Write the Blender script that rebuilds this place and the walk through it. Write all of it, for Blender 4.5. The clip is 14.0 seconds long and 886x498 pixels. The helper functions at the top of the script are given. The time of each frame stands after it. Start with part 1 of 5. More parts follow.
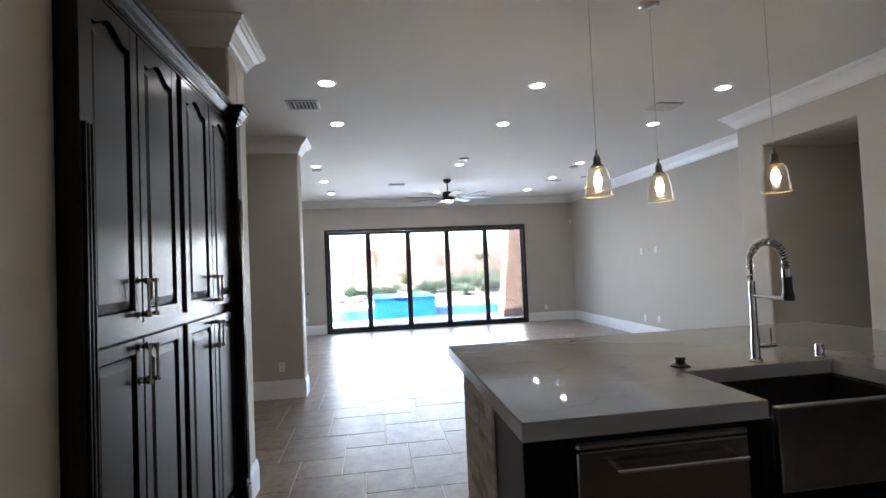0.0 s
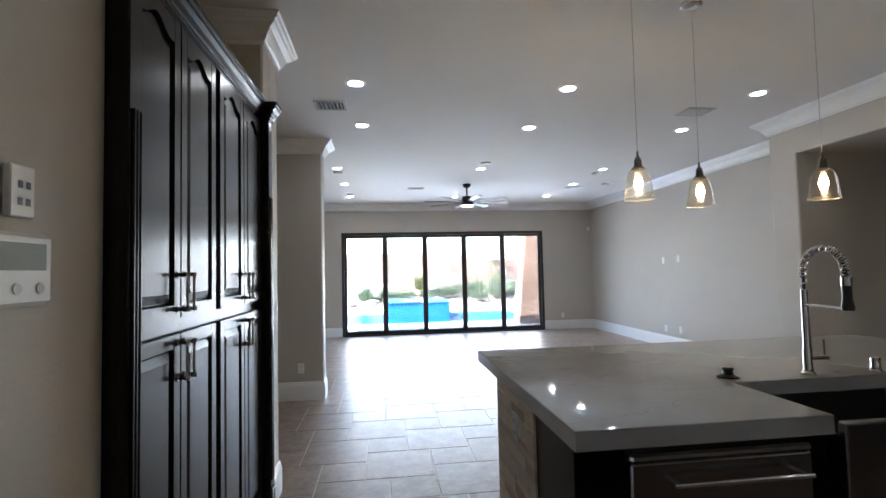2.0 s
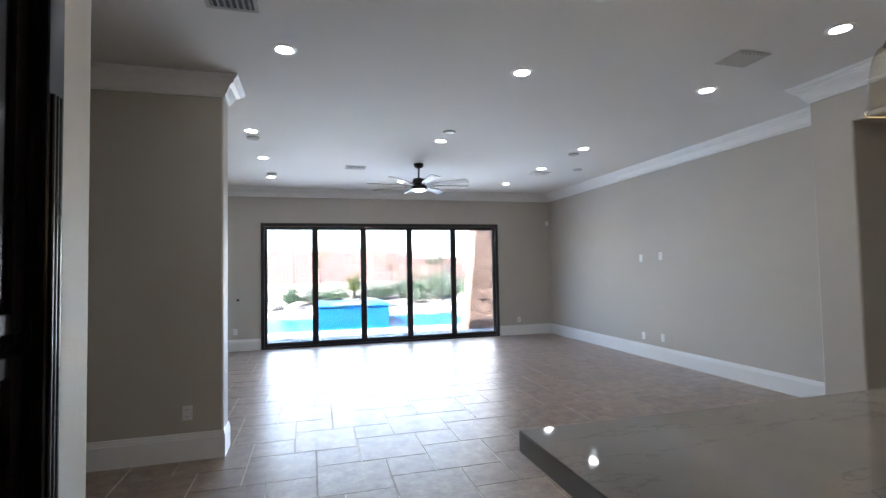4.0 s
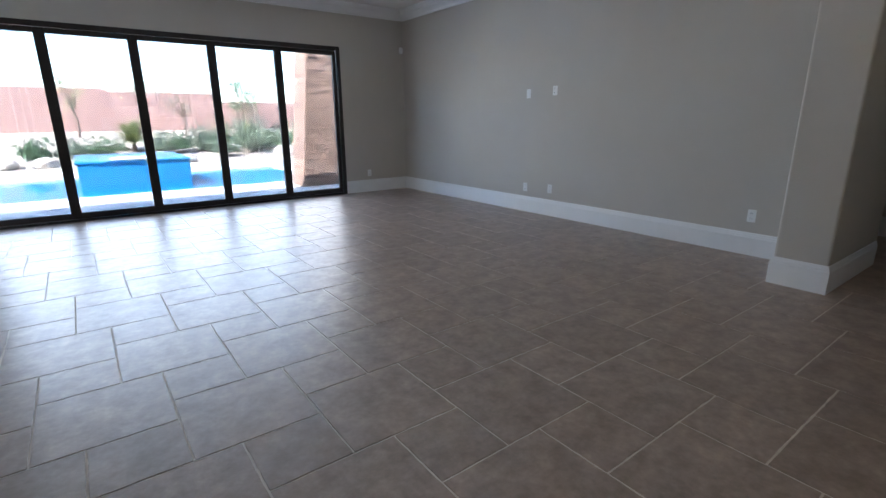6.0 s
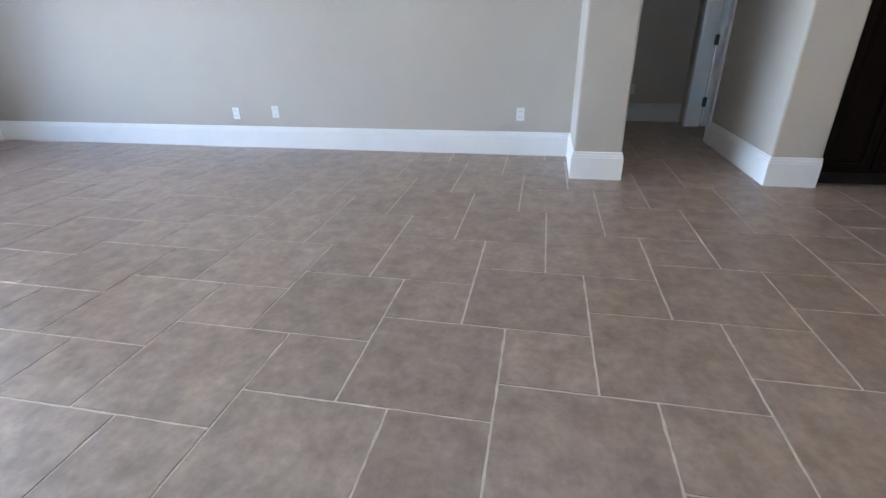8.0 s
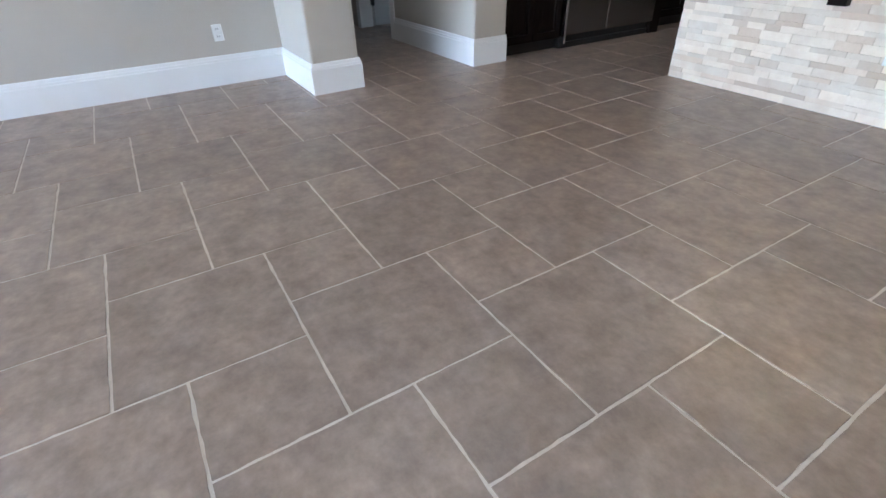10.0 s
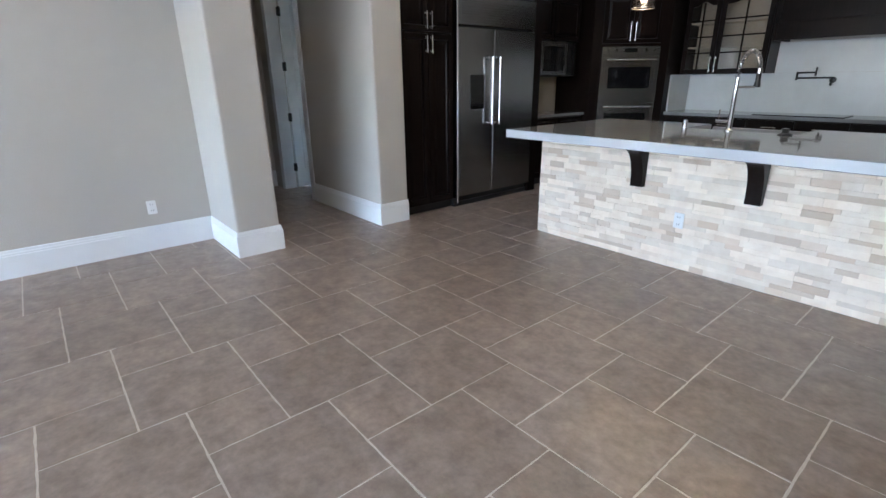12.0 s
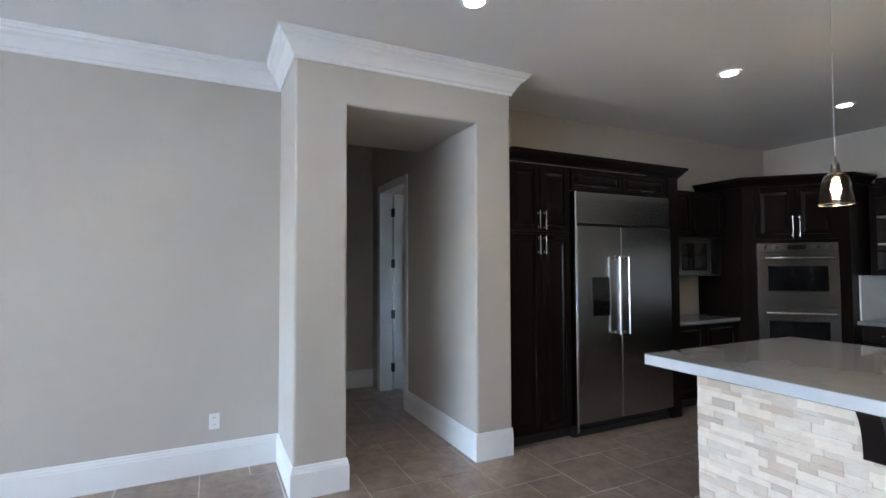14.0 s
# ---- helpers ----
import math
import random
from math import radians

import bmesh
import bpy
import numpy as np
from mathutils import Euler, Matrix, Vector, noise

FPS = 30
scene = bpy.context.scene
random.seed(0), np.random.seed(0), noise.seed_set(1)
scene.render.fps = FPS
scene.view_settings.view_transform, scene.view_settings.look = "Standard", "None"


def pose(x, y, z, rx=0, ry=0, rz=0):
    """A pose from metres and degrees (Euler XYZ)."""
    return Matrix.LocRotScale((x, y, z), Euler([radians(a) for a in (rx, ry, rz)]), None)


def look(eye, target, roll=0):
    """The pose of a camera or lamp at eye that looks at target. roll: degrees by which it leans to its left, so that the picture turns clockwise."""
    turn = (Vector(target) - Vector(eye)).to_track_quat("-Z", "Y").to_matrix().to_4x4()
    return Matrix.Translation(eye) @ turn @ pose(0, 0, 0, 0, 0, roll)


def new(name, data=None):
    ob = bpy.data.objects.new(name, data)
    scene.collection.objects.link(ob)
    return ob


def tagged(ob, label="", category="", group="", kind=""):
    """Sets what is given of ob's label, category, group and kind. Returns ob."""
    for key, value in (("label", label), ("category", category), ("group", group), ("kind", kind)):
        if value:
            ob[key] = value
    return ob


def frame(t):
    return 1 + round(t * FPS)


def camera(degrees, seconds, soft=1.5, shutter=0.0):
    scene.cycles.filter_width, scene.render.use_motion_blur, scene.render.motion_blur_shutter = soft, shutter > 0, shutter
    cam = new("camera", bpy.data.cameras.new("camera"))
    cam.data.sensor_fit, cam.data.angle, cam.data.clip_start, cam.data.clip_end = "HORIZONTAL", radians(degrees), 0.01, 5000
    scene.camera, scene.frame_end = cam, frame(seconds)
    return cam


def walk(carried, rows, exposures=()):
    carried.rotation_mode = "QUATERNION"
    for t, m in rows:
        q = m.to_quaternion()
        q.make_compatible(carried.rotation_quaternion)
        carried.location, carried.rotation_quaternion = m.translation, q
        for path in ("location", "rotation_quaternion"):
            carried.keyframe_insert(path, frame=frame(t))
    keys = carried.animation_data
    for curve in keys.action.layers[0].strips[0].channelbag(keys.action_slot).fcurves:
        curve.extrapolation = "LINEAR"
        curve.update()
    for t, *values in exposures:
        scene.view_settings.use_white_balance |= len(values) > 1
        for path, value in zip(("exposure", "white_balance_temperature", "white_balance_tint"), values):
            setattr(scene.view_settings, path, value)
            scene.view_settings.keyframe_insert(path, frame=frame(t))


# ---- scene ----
cam = camera(85.6, 14.0)
PATH = [
    (0, (3.757, 5.395, 1.502), (4.047, 7.373, 1.566), -2.5),
    (0.5, (3.808, 5.417, 1.491), (4.14, 7.388, 1.565), -2.1),
    (1, (3.777, 5.445, 1.483), (4.067, 7.422, 1.564), -1.8),
    (1.5, (3.72, 5.452, 1.485), (3.959, 7.436, 1.572), -1.5),
    (2, (3.639, 5.47, 1.482), (3.882, 7.453, 1.573), -1.3),
    (2.5, (3.617, 5.682, 1.476), (3.945, 7.653, 1.567), -1.3),
    (2.7, (3.625, 5.838, 1.488), (3.986, 7.803, 1.579), -1.3),
    (4.8, (3.602, 7.904, 1.423), (4.356, 9.756, 1.484), -1.0),
    (5, (3.635, 8.099, 1.389), (4.477, 9.912, 1.438), -1.0),
    (5.5, (3.728, 8.593, 1.317), (4.778, 10.29, 1.179), -0.9),
    (6, (3.794, 9.053, 1.266), (4.949, 10.599, 0.741), -0.4),
    (6.5, (3.909, 9.502, 1.221), (5.181, 10.784, 0.361), 1.4),
    (7, (4.002, 9.909, 1.185), (5.442, 10.942, 0.259), 1.2),
    (7.5, (4.074, 10.285, 1.164), (5.695, 11.036, 0.265), -0.7),
    (8, (4.209, 10.64, 1.101), (5.985, 11.011, 0.261), -1.1),
    (8.5, (4.342, 10.962, 1.053), (6.173, 10.988, 0.249), -1.1),
    (9, (4.488, 11.182, 1.004), (6.22, 10.828, 0.07), -0.9),
    (9.2, (4.554, 11.248, 0.993), (6.198, 10.752, -0.032), -0.5),
    (11.3, (4.359, 11.502, 1.172), (5.663, 10.322, 0.219), -2.3),
    (11.5, (4.289, 11.496, 1.222), (5.652, 10.311, 0.362), -1.8),
    (12, (4.098, 11.494, 1.363), (5.543, 10.282, 0.698), -0.7),
    (12.5, (4.046, 11.481, 1.458), (5.522, 10.306, 0.793), -0.4),
    (13, (4.217, 11.416, 1.479), (5.768, 10.308, 0.875), -0.3),
    (13.4, (4.4, 11.276, 1.472), (6.073, 10.245, 1.102), -0.8),
    (13.5, (4.443, 11.215, 1.472), (6.154, 10.215, 1.202), -0.6),
    (13.6, (4.494, 11.147, 1.475), (6.229, 10.166, 1.309), -0.7),
    (14, (4.742, 10.888, 1.521), (6.538, 10.011, 1.591), -0.2),
]
EXPOSURES = [(0, 6.92, 6000, 10), (2.5, 6.98, 5900, 10), (5, 6.3, 5850, 10), (5.6, 6.12, 5750, 10), (6.5, 6.35, 5700, 10), (7.5, 7.25, 5550, 10), (9, 7.55, 5650, 10), (11.5, 7.5, 5600, 10), (12.5, 7.55, 5600, 10), (14, 7.48, 5600, 10)]
walk(cam, [(t, look(eye, target, roll)) for t, eye, target, roll in PATH], EXPOSURES)

# ---- light ----
world = bpy.data.worlds.new("world")
scene.world = world
world.use_nodes = True
wn = world.node_tree.nodes
sky = wn.new("ShaderNodeTexSky")
sky.sky_type = 'NISHITA'
sky.sun_disc = False
sky.sun_elevation = radians(43)
sky.sun_rotation = radians(244)
world.node_tree.links.new(sky.outputs[0], wn["Background"].inputs[0])
wn["Background"].inputs[1].default_value = 0.15

sun = new("sun", bpy.data.lights.new("sun", 'SUN'))
sun.data.energy, sun.data.angle, sun.data.color = 3.6, radians(0.6), (1.0, 0.95, 0.88)
sun.matrix_world = look((-30, -6, 36), (3, 10, 0))

# added fill lamp on the patio, imitating daylight thrown up through the door opening
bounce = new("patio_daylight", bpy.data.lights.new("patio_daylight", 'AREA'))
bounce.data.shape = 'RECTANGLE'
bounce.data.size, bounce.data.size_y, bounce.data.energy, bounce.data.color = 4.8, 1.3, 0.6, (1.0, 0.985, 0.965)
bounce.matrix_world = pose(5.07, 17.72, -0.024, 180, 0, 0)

# skylight entering through the glass door
skylight = new("door_skylight", bpy.data.lights.new("door_skylight", 'AREA'))
skylight.data.shape = 'RECTANGLE'
skylight.data.size, skylight.data.size_y, skylight.data.energy, skylight.data.color = 4.6, 2.2, 0.92, (0.94, 0.975, 1.0)
skylight.data.spread = radians(120)
skylight.matrix_world = pose(5.07, 16.865, 1.22, -90, 0, 0)

CAN_POWER = 0.006
BULB_POWER = 0.008

# ---- materials ----
def ramp_mix(nt, fac, c1, c2):
    m = nt.nodes.new("ShaderNodeMix")
    m.data_type = 'RGBA'
    nt.links.new(fac, m.inputs[0])
    m.inputs[6].default_value = (*c1, 1)
    m.inputs[7].default_value = (*c2, 1)
    return m.outputs[2]


def material(name, c1, c2=None, rough=0.5, metal=0.0, scale=6.0, detail=6.0, bump=0.0, bump_scale=60.0, stretch=(1, 1, 1), rough_var=0.0,
             random=0.0, contrast=(0.3, 0.7), coat=0.0, island=0.0, fine=0.0, fine_scale=35.0, odd=None):
    """A surface of two mixed tones, with grain at two scales, fine relief and, for pieces, a random shade."""
    m = bpy.data.materials.new(name)
    m.use_nodes = True
    nt = m.node_tree
    b = nt.nodes["Principled BSDF"]
    c2 = c2 or tuple(v * 0.88 for v in c1)
    tc = nt.nodes.new("ShaderNodeTexCoord")
    geo = nt.nodes.new("ShaderNodeNewGeometry")
    mp = nt.nodes.new("ShaderNodeMapping")
    mp.inputs["Scale"].default_value = stretch
    nt.links.new(geo.outputs["Position"], mp.inputs[0])
    n1 = nt.nodes.new("ShaderNodeTexNoise")
    n1.inputs["Scale"].default_value, n1.inputs["Detail"].default_value, n1.inputs["Roughness"].default_value = scale, detail, 0.6
    nt.links.new(mp.outputs[0], n1.inputs[0])
    mr = nt.nodes.new("ShaderNodeMapRange")
    mr.inputs[1].default_value, mr.inputs[2].default_value = contrast
    nt.links.new(n1.outputs[0], mr.inputs[0])
    col = ramp_mix(nt, mr.outputs[0], c1, c2)
    if fine:
        nf = nt.nodes.new("ShaderNodeTexNoise")
        nf.inputs["Scale"].default_value, nf.inputs["Detail"].default_value, nf.inputs["Roughness"].default_value = fine_scale, 8, 0.65
        nt.links.new(mp.outputs[0], nf.inputs[0])
        rf = nt.nodes.new("ShaderNodeMapRange")
        rf.inputs[1].default_value, rf.inputs[2].default_value = 0.3, 0.7
        rf.inputs[3].default_value, rf.inputs[4].default_value = 1 - fine, 1 + fine
        nt.links.new(nf.outputs[0], rf.inputs[0])
        hf = nt.nodes.new("ShaderNodeHueSaturation")
        nt.links.new(rf.outputs[0], hf.inputs["Value"])
        nt.links.new(col, hf.inputs["Color"])
        col = hf.outputs[0]
    if random or island:
        src = geo.outputs["Random Per Island"]
        if random:
            oi = nt.nodes.new("ShaderNodeObjectInfo")
            src = oi.outputs["Random"]
        if odd:
            w1 = nt.nodes.new("ShaderNodeMath")
            w1.operation = 'MULTIPLY'
            w1.inputs[1].default_value = 7.31
            nt.links.new(src, w1.inputs[0])
            w2 = nt.nodes.new("ShaderNodeMath")
            w2.operation = 'FRACT'
            nt.links.new(w1.outputs[0], w2.inputs[0])
            w3 = nt.nodes.new("ShaderNodeMapRange")
            w3.inputs[1].default_value, w3.inputs[2].default_value, w3.inputs[4].default_value = 0.62, 1.0, 0.75
            nt.links.new(w2.outputs[0], w3.inputs[0])
            mo = nt.nodes.new("ShaderNodeMix")
            mo.data_type = 'RGBA'
            nt.links.new(w3.outputs[0], mo.inputs[0])
            nt.links.new(col, mo.inputs[6])
            mo.inputs[7].default_value = (*odd, 1)
            col = mo.outputs[2]
        hsv = nt.nodes.new("ShaderNodeHueSaturation")
        r2 = nt.nodes.new("ShaderNodeMapRange")
        k = random or island
        r2.inputs[3].default_value, r2.inputs[4].default_value = 1 - k, 1 + k
        nt.links.new(src, r2.inputs[0])
        nt.links.new(r2.outputs[0], hsv.inputs["Value"])
        nt.links.new(col, hsv.inputs["Color"])
        col = hsv.outputs[0]
    nt.links.new(col, b.inputs["Base Color"])
    b.inputs["Metallic"].default_value = metal
    b.inputs["Roughness"].default_value = rough
    if coat:
        b.inputs["Coat Weight"].default_value = coat
        b.inputs["Coat Roughness"].default_value = 0.12
    if rough_var:
        r3 = nt.nodes.new("ShaderNodeMapRange")
        r3.inputs[3].default_value, r3.inputs[4].default_value = rough - rough_var, rough + rough_var
        nt.links.new(n1.outputs[0], r3.inputs[0])
        nt.links.new(r3.outputs[0], b.inputs["Roughness"])
    if bump:
        n2 = nt.nodes.new("ShaderNodeTexNoise")
        n2.inputs["Scale"].default_value, n2.inputs["Detail"].default_value = bump_scale, 4
        nt.links.new(mp.outputs[0], n2.inputs[0])
        bp = nt.nodes.new("ShaderNodeBump")
        bp.inputs["Strength"].default_value, bp.inputs["Distance"].default_value = bump, 0.01
        nt.links.new(n2.outputs[0], bp.inputs["Height"])
        nt.links.new(bp.outputs[0], b.inputs["Normal"])
    return m


def add_veins(m, scale, width, tone, seed):
    """Thin irregular veins of another tone, drawn where a noise crosses its middle value."""
    nt = m.node_tree
    b = nt.nodes["Principled BSDF"]
    geo = nt.nodes.new("ShaderNodeNewGeometry")
    mp = nt.nodes.new("ShaderNodeMapping")
    mp.inputs["Location"].default_value = (seed, seed * 0.7, 0)
    mp.inputs["Rotation"].default_value = (0, 0, 0.5)
    mp.inputs["Scale"].default_value = (1.0, 2.6, 1.0)
    nt.links.new(geo.outputs["Position"], mp.inputs[0])
    n = nt.nodes.new("ShaderNodeTexNoise")
    n.inputs["Scale"].default_value, n.inputs["Detail"].default_value, n.inputs["Roughness"].default_value = scale, 7, 0.55
    nt.links.new(mp.outputs[0], n.inputs[0])
    d = nt.nodes.new("ShaderNodeMath")
    d.operation = 'SUBTRACT'
    d.inputs[1].default_value = 0.5
    nt.links.new(n.outputs[0], d.inputs[0])
    ab = nt.nodes.new("ShaderNodeMath")
    ab.operation = 'ABSOLUTE'
    nt.links.new(d.outputs[0], ab.inputs[0])
    r = nt.nodes.new("ShaderNodeMapRange")
    r.inputs[1].default_value, r.inputs[2].default_value, r.inputs[3].default_value, r.inputs[4].default_value = 0.0, width, 0.5, 0.0
    nt.links.new(ab.outputs[0], r.inputs[0])
    mx = nt.nodes.new("ShaderNodeMix")
    mx.data_type = 'RGBA'
    nt.links.new(r.outputs[0], mx.inputs[0])
    nt.links.new(b.inputs["Base Color"].links[0].from_socket, mx.inputs[6])
    mx.inputs[7].default_value = (*tone, 1)
    nt.links.new(mx.outputs[2], b.inputs["Base Color"])


def glowing(name, colour, strength):
    m = bpy.data.materials.new(name)
    m.use_nodes = True
    b = m.node_tree.nodes["Principled BSDF"]
    b.inputs["Base Color"].default_value = (*colour, 1)
    b.inputs["Emission Color"].default_value = (*colour, 1)
    b.inputs["Emission Strength"].default_value = strength
    return m


def glass(name, colour=(1, 1, 1), rough=0.0, thin=True):
    m = bpy.data.materials.new(name)
    m.use_nodes = True
    nt = m.node_tree
    nt.nodes.remove(nt.nodes["Principled BSDF"])
    out = nt.nodes["Material Output"]
    tr = nt.nodes.new("ShaderNodeBsdfTransparent")
    tr.inputs[0].default_value = (*colour, 1)
    gl = nt.nodes.new("ShaderNodeBsdfGlossy")
    gl.inputs["Roughness"].default_value = rough
    lw = nt.nodes.new("ShaderNodeLayerWeight")
    lw.inputs["Blend"].default_value = 0.5
    pw = nt.nodes.new("ShaderNodeMath")
    pw.operation = 'POWER'
    pw.inputs[1].default_value = 4.0
    nt.links.new(lw.outputs["Facing"], pw.inputs[0])
    fr = nt.nodes.new("ShaderNodeMath")
    fr.operation = 'MULTIPLY_ADD'
    fr.inputs[1].default_value, fr.inputs[2].default_value = 0.6, 0.04
    nt.links.new(pw.outputs[0], fr.inputs[0])
    mx = nt.nodes.new("ShaderNodeMixShader")
    nt.links.new(fr.outputs[0], mx.inputs[0])
    nt.links.new(tr.outputs[0], mx.inputs[1])
    nt.links.new(gl.outputs[0], mx.inputs[2])
    nt.links.new(mx.outputs[0], out.inputs[0])
    return m


M_WALL = material("wall_paint", (0.490, 0.455, 0.405), (0.470, 0.436, 0.387), 0.62, scale=1.2, bump=0.12, bump_scale=90, contrast=(0.35, 0.65))
M_CEIL = material("ceiling_paint", (0.73, 0.72, 0.705), (0.71, 0.70, 0.685), 0.8, scale=1.0, bump=0.15, bump_scale=70)
M_TRIM = material("white_trim_paint", (0.80, 0.80, 0.80), (0.76, 0.76, 0.755), 0.35, scale=3.0)
M_TILE = material("floor_tile", (0.345, 0.262, 0.206), (0.200, 0.147, 0.115), 0.36, scale=8.0, detail=9, bump=0.04, bump_scale=14, rough_var=0.04, random=0.10, contrast=(0.32, 0.68), fine=0.20, fine_scale=26)
M_TILE.node_tree.nodes["Principled BSDF"].inputs["Specular IOR Level"].default_value = 1.0
M_GROUT = material("grout", (0.68, 0.62, 0.55), (0.58, 0.52, 0.46), 0.9, scale=25, bump=0.3, bump_scale=120)
M_ESPRESSO = material("espresso_wood", (0.0105, 0.0066, 0.0055), (0.006, 0.0043, 0.0038), 0.28, scale=5, stretch=(9, 9, 0.8), bump=0.03, bump_scale=30)
M_BLACKWOOD = material("black_stained_wood", (0.012, 0.010, 0.009), (0.007, 0.006, 0.0055), 0.26, scale=5, stretch=(9, 9, 0.8), bump=0.03, bump_scale=30, coat=0.15)
for m, level in ((M_ESPRESSO, 0.09), (M_BLACKWOOD, 0.22)):
    m.node_tree.nodes["Principled BSDF"].inputs["Specular IOR Level"].default_value = level
M_BRONZE = material("dark_bronze_aluminium", (0.020, 0.017, 0.015), (0.014, 0.012, 0.011), 0.45, metal=0.3, scale=30)
M_STEEL = material("brushed_steel", (0.32, 0.317, 0.315), (0.26, 0.257, 0.255), 0.23, metal=1.0, scale=8, stretch=(1, 1, 40))
M_CHROME = material("chrome", (0.75, 0.75, 0.76), (0.68, 0.68, 0.69), 0.10, metal=1.0, scale=10)
M_NICKEL = material("satin_nickel", (0.55, 0.53, 0.50), (0.46, 0.44, 0.42), 0.25, metal=1.0, scale=15)
M_BLACK = material("black_plastic", (0.012, 0.012, 0.012), (0.018, 0.018, 0.018), 0.35, scale=20)
M_BLACKGLASS = material("black_glass", (0.006, 0.006, 0.007), (0.008, 0.008, 0.009), 0.05, scale=5)
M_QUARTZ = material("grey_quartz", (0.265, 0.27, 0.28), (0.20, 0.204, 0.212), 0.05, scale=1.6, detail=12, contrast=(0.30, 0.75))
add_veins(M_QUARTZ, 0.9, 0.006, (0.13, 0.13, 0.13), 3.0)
# same quartz as the top, with door daylight on its edge put into the colour
M_QUARTZ_DAYLIT = material("pale_quartz_edge", (0.53, 0.54, 0.56), (0.46, 0.468, 0.485), 0.10, scale=3.0, detail=10)
M_STONE = material("split_face_travertine", (0.84, 0.735, 0.615), (0.70, 0.57, 0.45), 0.8, scale=9, detail=8, bump=0.35, bump_scale=45, random=0.12, contrast=(0.34, 0.78), odd=(0.52, 0.375, 0.26))
M_STONE_J = material("split_face_travertine_joined", (0.84, 0.735, 0.615), (0.70, 0.57, 0.45), 0.8, scale=9, detail=8, bump=0.35, bump_scale=45, island=0.12, contrast=(0.34, 0.78), odd=(0.52, 0.375, 0.26))
M_MORTAR = material("stone_backing", (0.72, 0.66, 0.59), (0.62, 0.56, 0.50), 0.95, scale=30)
M_PLASTIC = material("white_plastic", (0.78, 0.78, 0.77), (0.74, 0.74, 0.73), 0.35, scale=10)
M_LCD = material("grey_display", (0.30, 0.33, 0.30), (0.27, 0.30, 0.27), 0.2, scale=5)
M_SOCKET = material("socket_slot", (0.03, 0.03, 0.03), (0.02, 0.02, 0.02), 0.5, scale=10)
M_SINK = material("dark_sink_steel", (0.30, 0.30, 0.31), (0.24, 0.24, 0.25), 0.28, metal=1.0, scale=12)
M_SPLASH = material("pale_backsplash", (0.66, 0.68, 0.68), (0.60, 0.62, 0.62), 0.25, scale=4)
M_VENT = material("vent_metal", (0.46, 0.445, 0.42), (0.40, 0.385, 0.365), 0.5, scale=8)
M_VENTDARK = material("vent_shadow", (0.05, 0.048, 0.045), (0.04, 0.038, 0.036), 0.8, scale=8)
M_FAN = material("dark_fan_metal", (0.018, 0.016, 0.015), (0.012, 0.011, 0.010), 0.4, metal=0.4, scale=12)
M_BLADE = material("grey_fan_blade", (0.24, 0.22, 0.20), (0.18, 0.165, 0.15), 0.45, scale=6, stretch=(1, 8, 1))
M_LAMP = glowing("lamp_diffuser", (1.0, 0.98, 0.95), 0.6)
M_FANLAMP = glowing("fan_lamp_diffuser", (1.0, 0.96, 0.90), 0.12)
M_FILAMENT = glowing("filament", (1.0, 0.72, 0.38), 1.6)
# clear panes tinted grey to dim the bright outdoors; lamp and sky light bypass it
M_PANE = glass("window_glass", (0.235, 0.24, 0.242))
M_AMBER = glass("amber_glass", (0.982, 0.958, 0.92))
M_AGED = material("aged_nickel", (0.26, 0.24, 0.22), (0.17, 0.155, 0.14), 0.22, metal=1.0, scale=20)
M_RIM = material("pale_glass_rim", (0.42, 0.37, 0.29), (0.36, 0.31, 0.24), 0.05, scale=20)
M_BULB = glass("clear_bulb_glass", (1.0, 0.97, 0.90))
M_CABGLASS = glass("cabinet_glass", (0.9, 0.9, 0.88))
M_CABIN = material("cabinet_interior", (0.62, 0.54, 0.45), (0.55, 0.47, 0.39), 0.6, scale=8)
M_PATIO = material("pale_concrete", (0.62, 0.59, 0.54), (0.54, 0.51, 0.47), 0.9, scale=3, bump=0.2, bump_scale=60)
M_GROUND = material("desert_gravel", (0.40, 0.33, 0.265), (0.29, 0.235, 0.185), 0.95, scale=9, detail=10, bump=0.5, bump_scale=40)
M_POOLTILE = material("blue_pool_tile", (0.030, 0.21, 0.41), (0.022, 0.16, 0.34), 0.25, scale=14, contrast=(0.4, 0.6))
M_POOL = material("pool_plaster", (0.10, 0.42, 0.68), (0.07, 0.36, 0.60), 0.5, scale=4)
M_BLOCK = material("pink_block_wall", (0.36, 0.215, 0.18), (0.30, 0.18, 0.15), 0.9, scale=5, bump=0.4, bump_scale=40)
M_LEAF = material("shrub_leaves", (0.095, 0.15, 0.07), (0.065, 0.105, 0.05), 0.6, scale=9, island=0.3)
M_LEAF2 = material("grey_green_leaves", (0.15, 0.18, 0.115), (0.105, 0.13, 0.085), 0.6, scale=9, island=0.3)
M_LEAF3 = material("yellow_green_leaves", (0.26, 0.28, 0.11), (0.19, 0.205, 0.08), 0.6, scale=9, island=0.3)
M_BARK = material("bark", (0.17, 0.125, 0.09), (0.10, 0.075, 0.055), 0.9, scale=12, bump=0.5)
M_ROCK = material("boulder", (0.45, 0.39, 0.33), (0.33, 0.28, 0.235), 0.9, scale=6, bump=0.6, bump_scale=25)
M_PILLAR = material("ledge_stone", (0.33, 0.21, 0.155), (0.23, 0.145, 0.105), 0.9, scale=9, bump=0.6, bump_scale=35, random=0.35)
M_STUCCO = material("tan_stucco", (0.50, 0.42, 0.34), (0.45, 0.375, 0.30), 0.9, scale=3, bump=0.4, bump_scale=70)
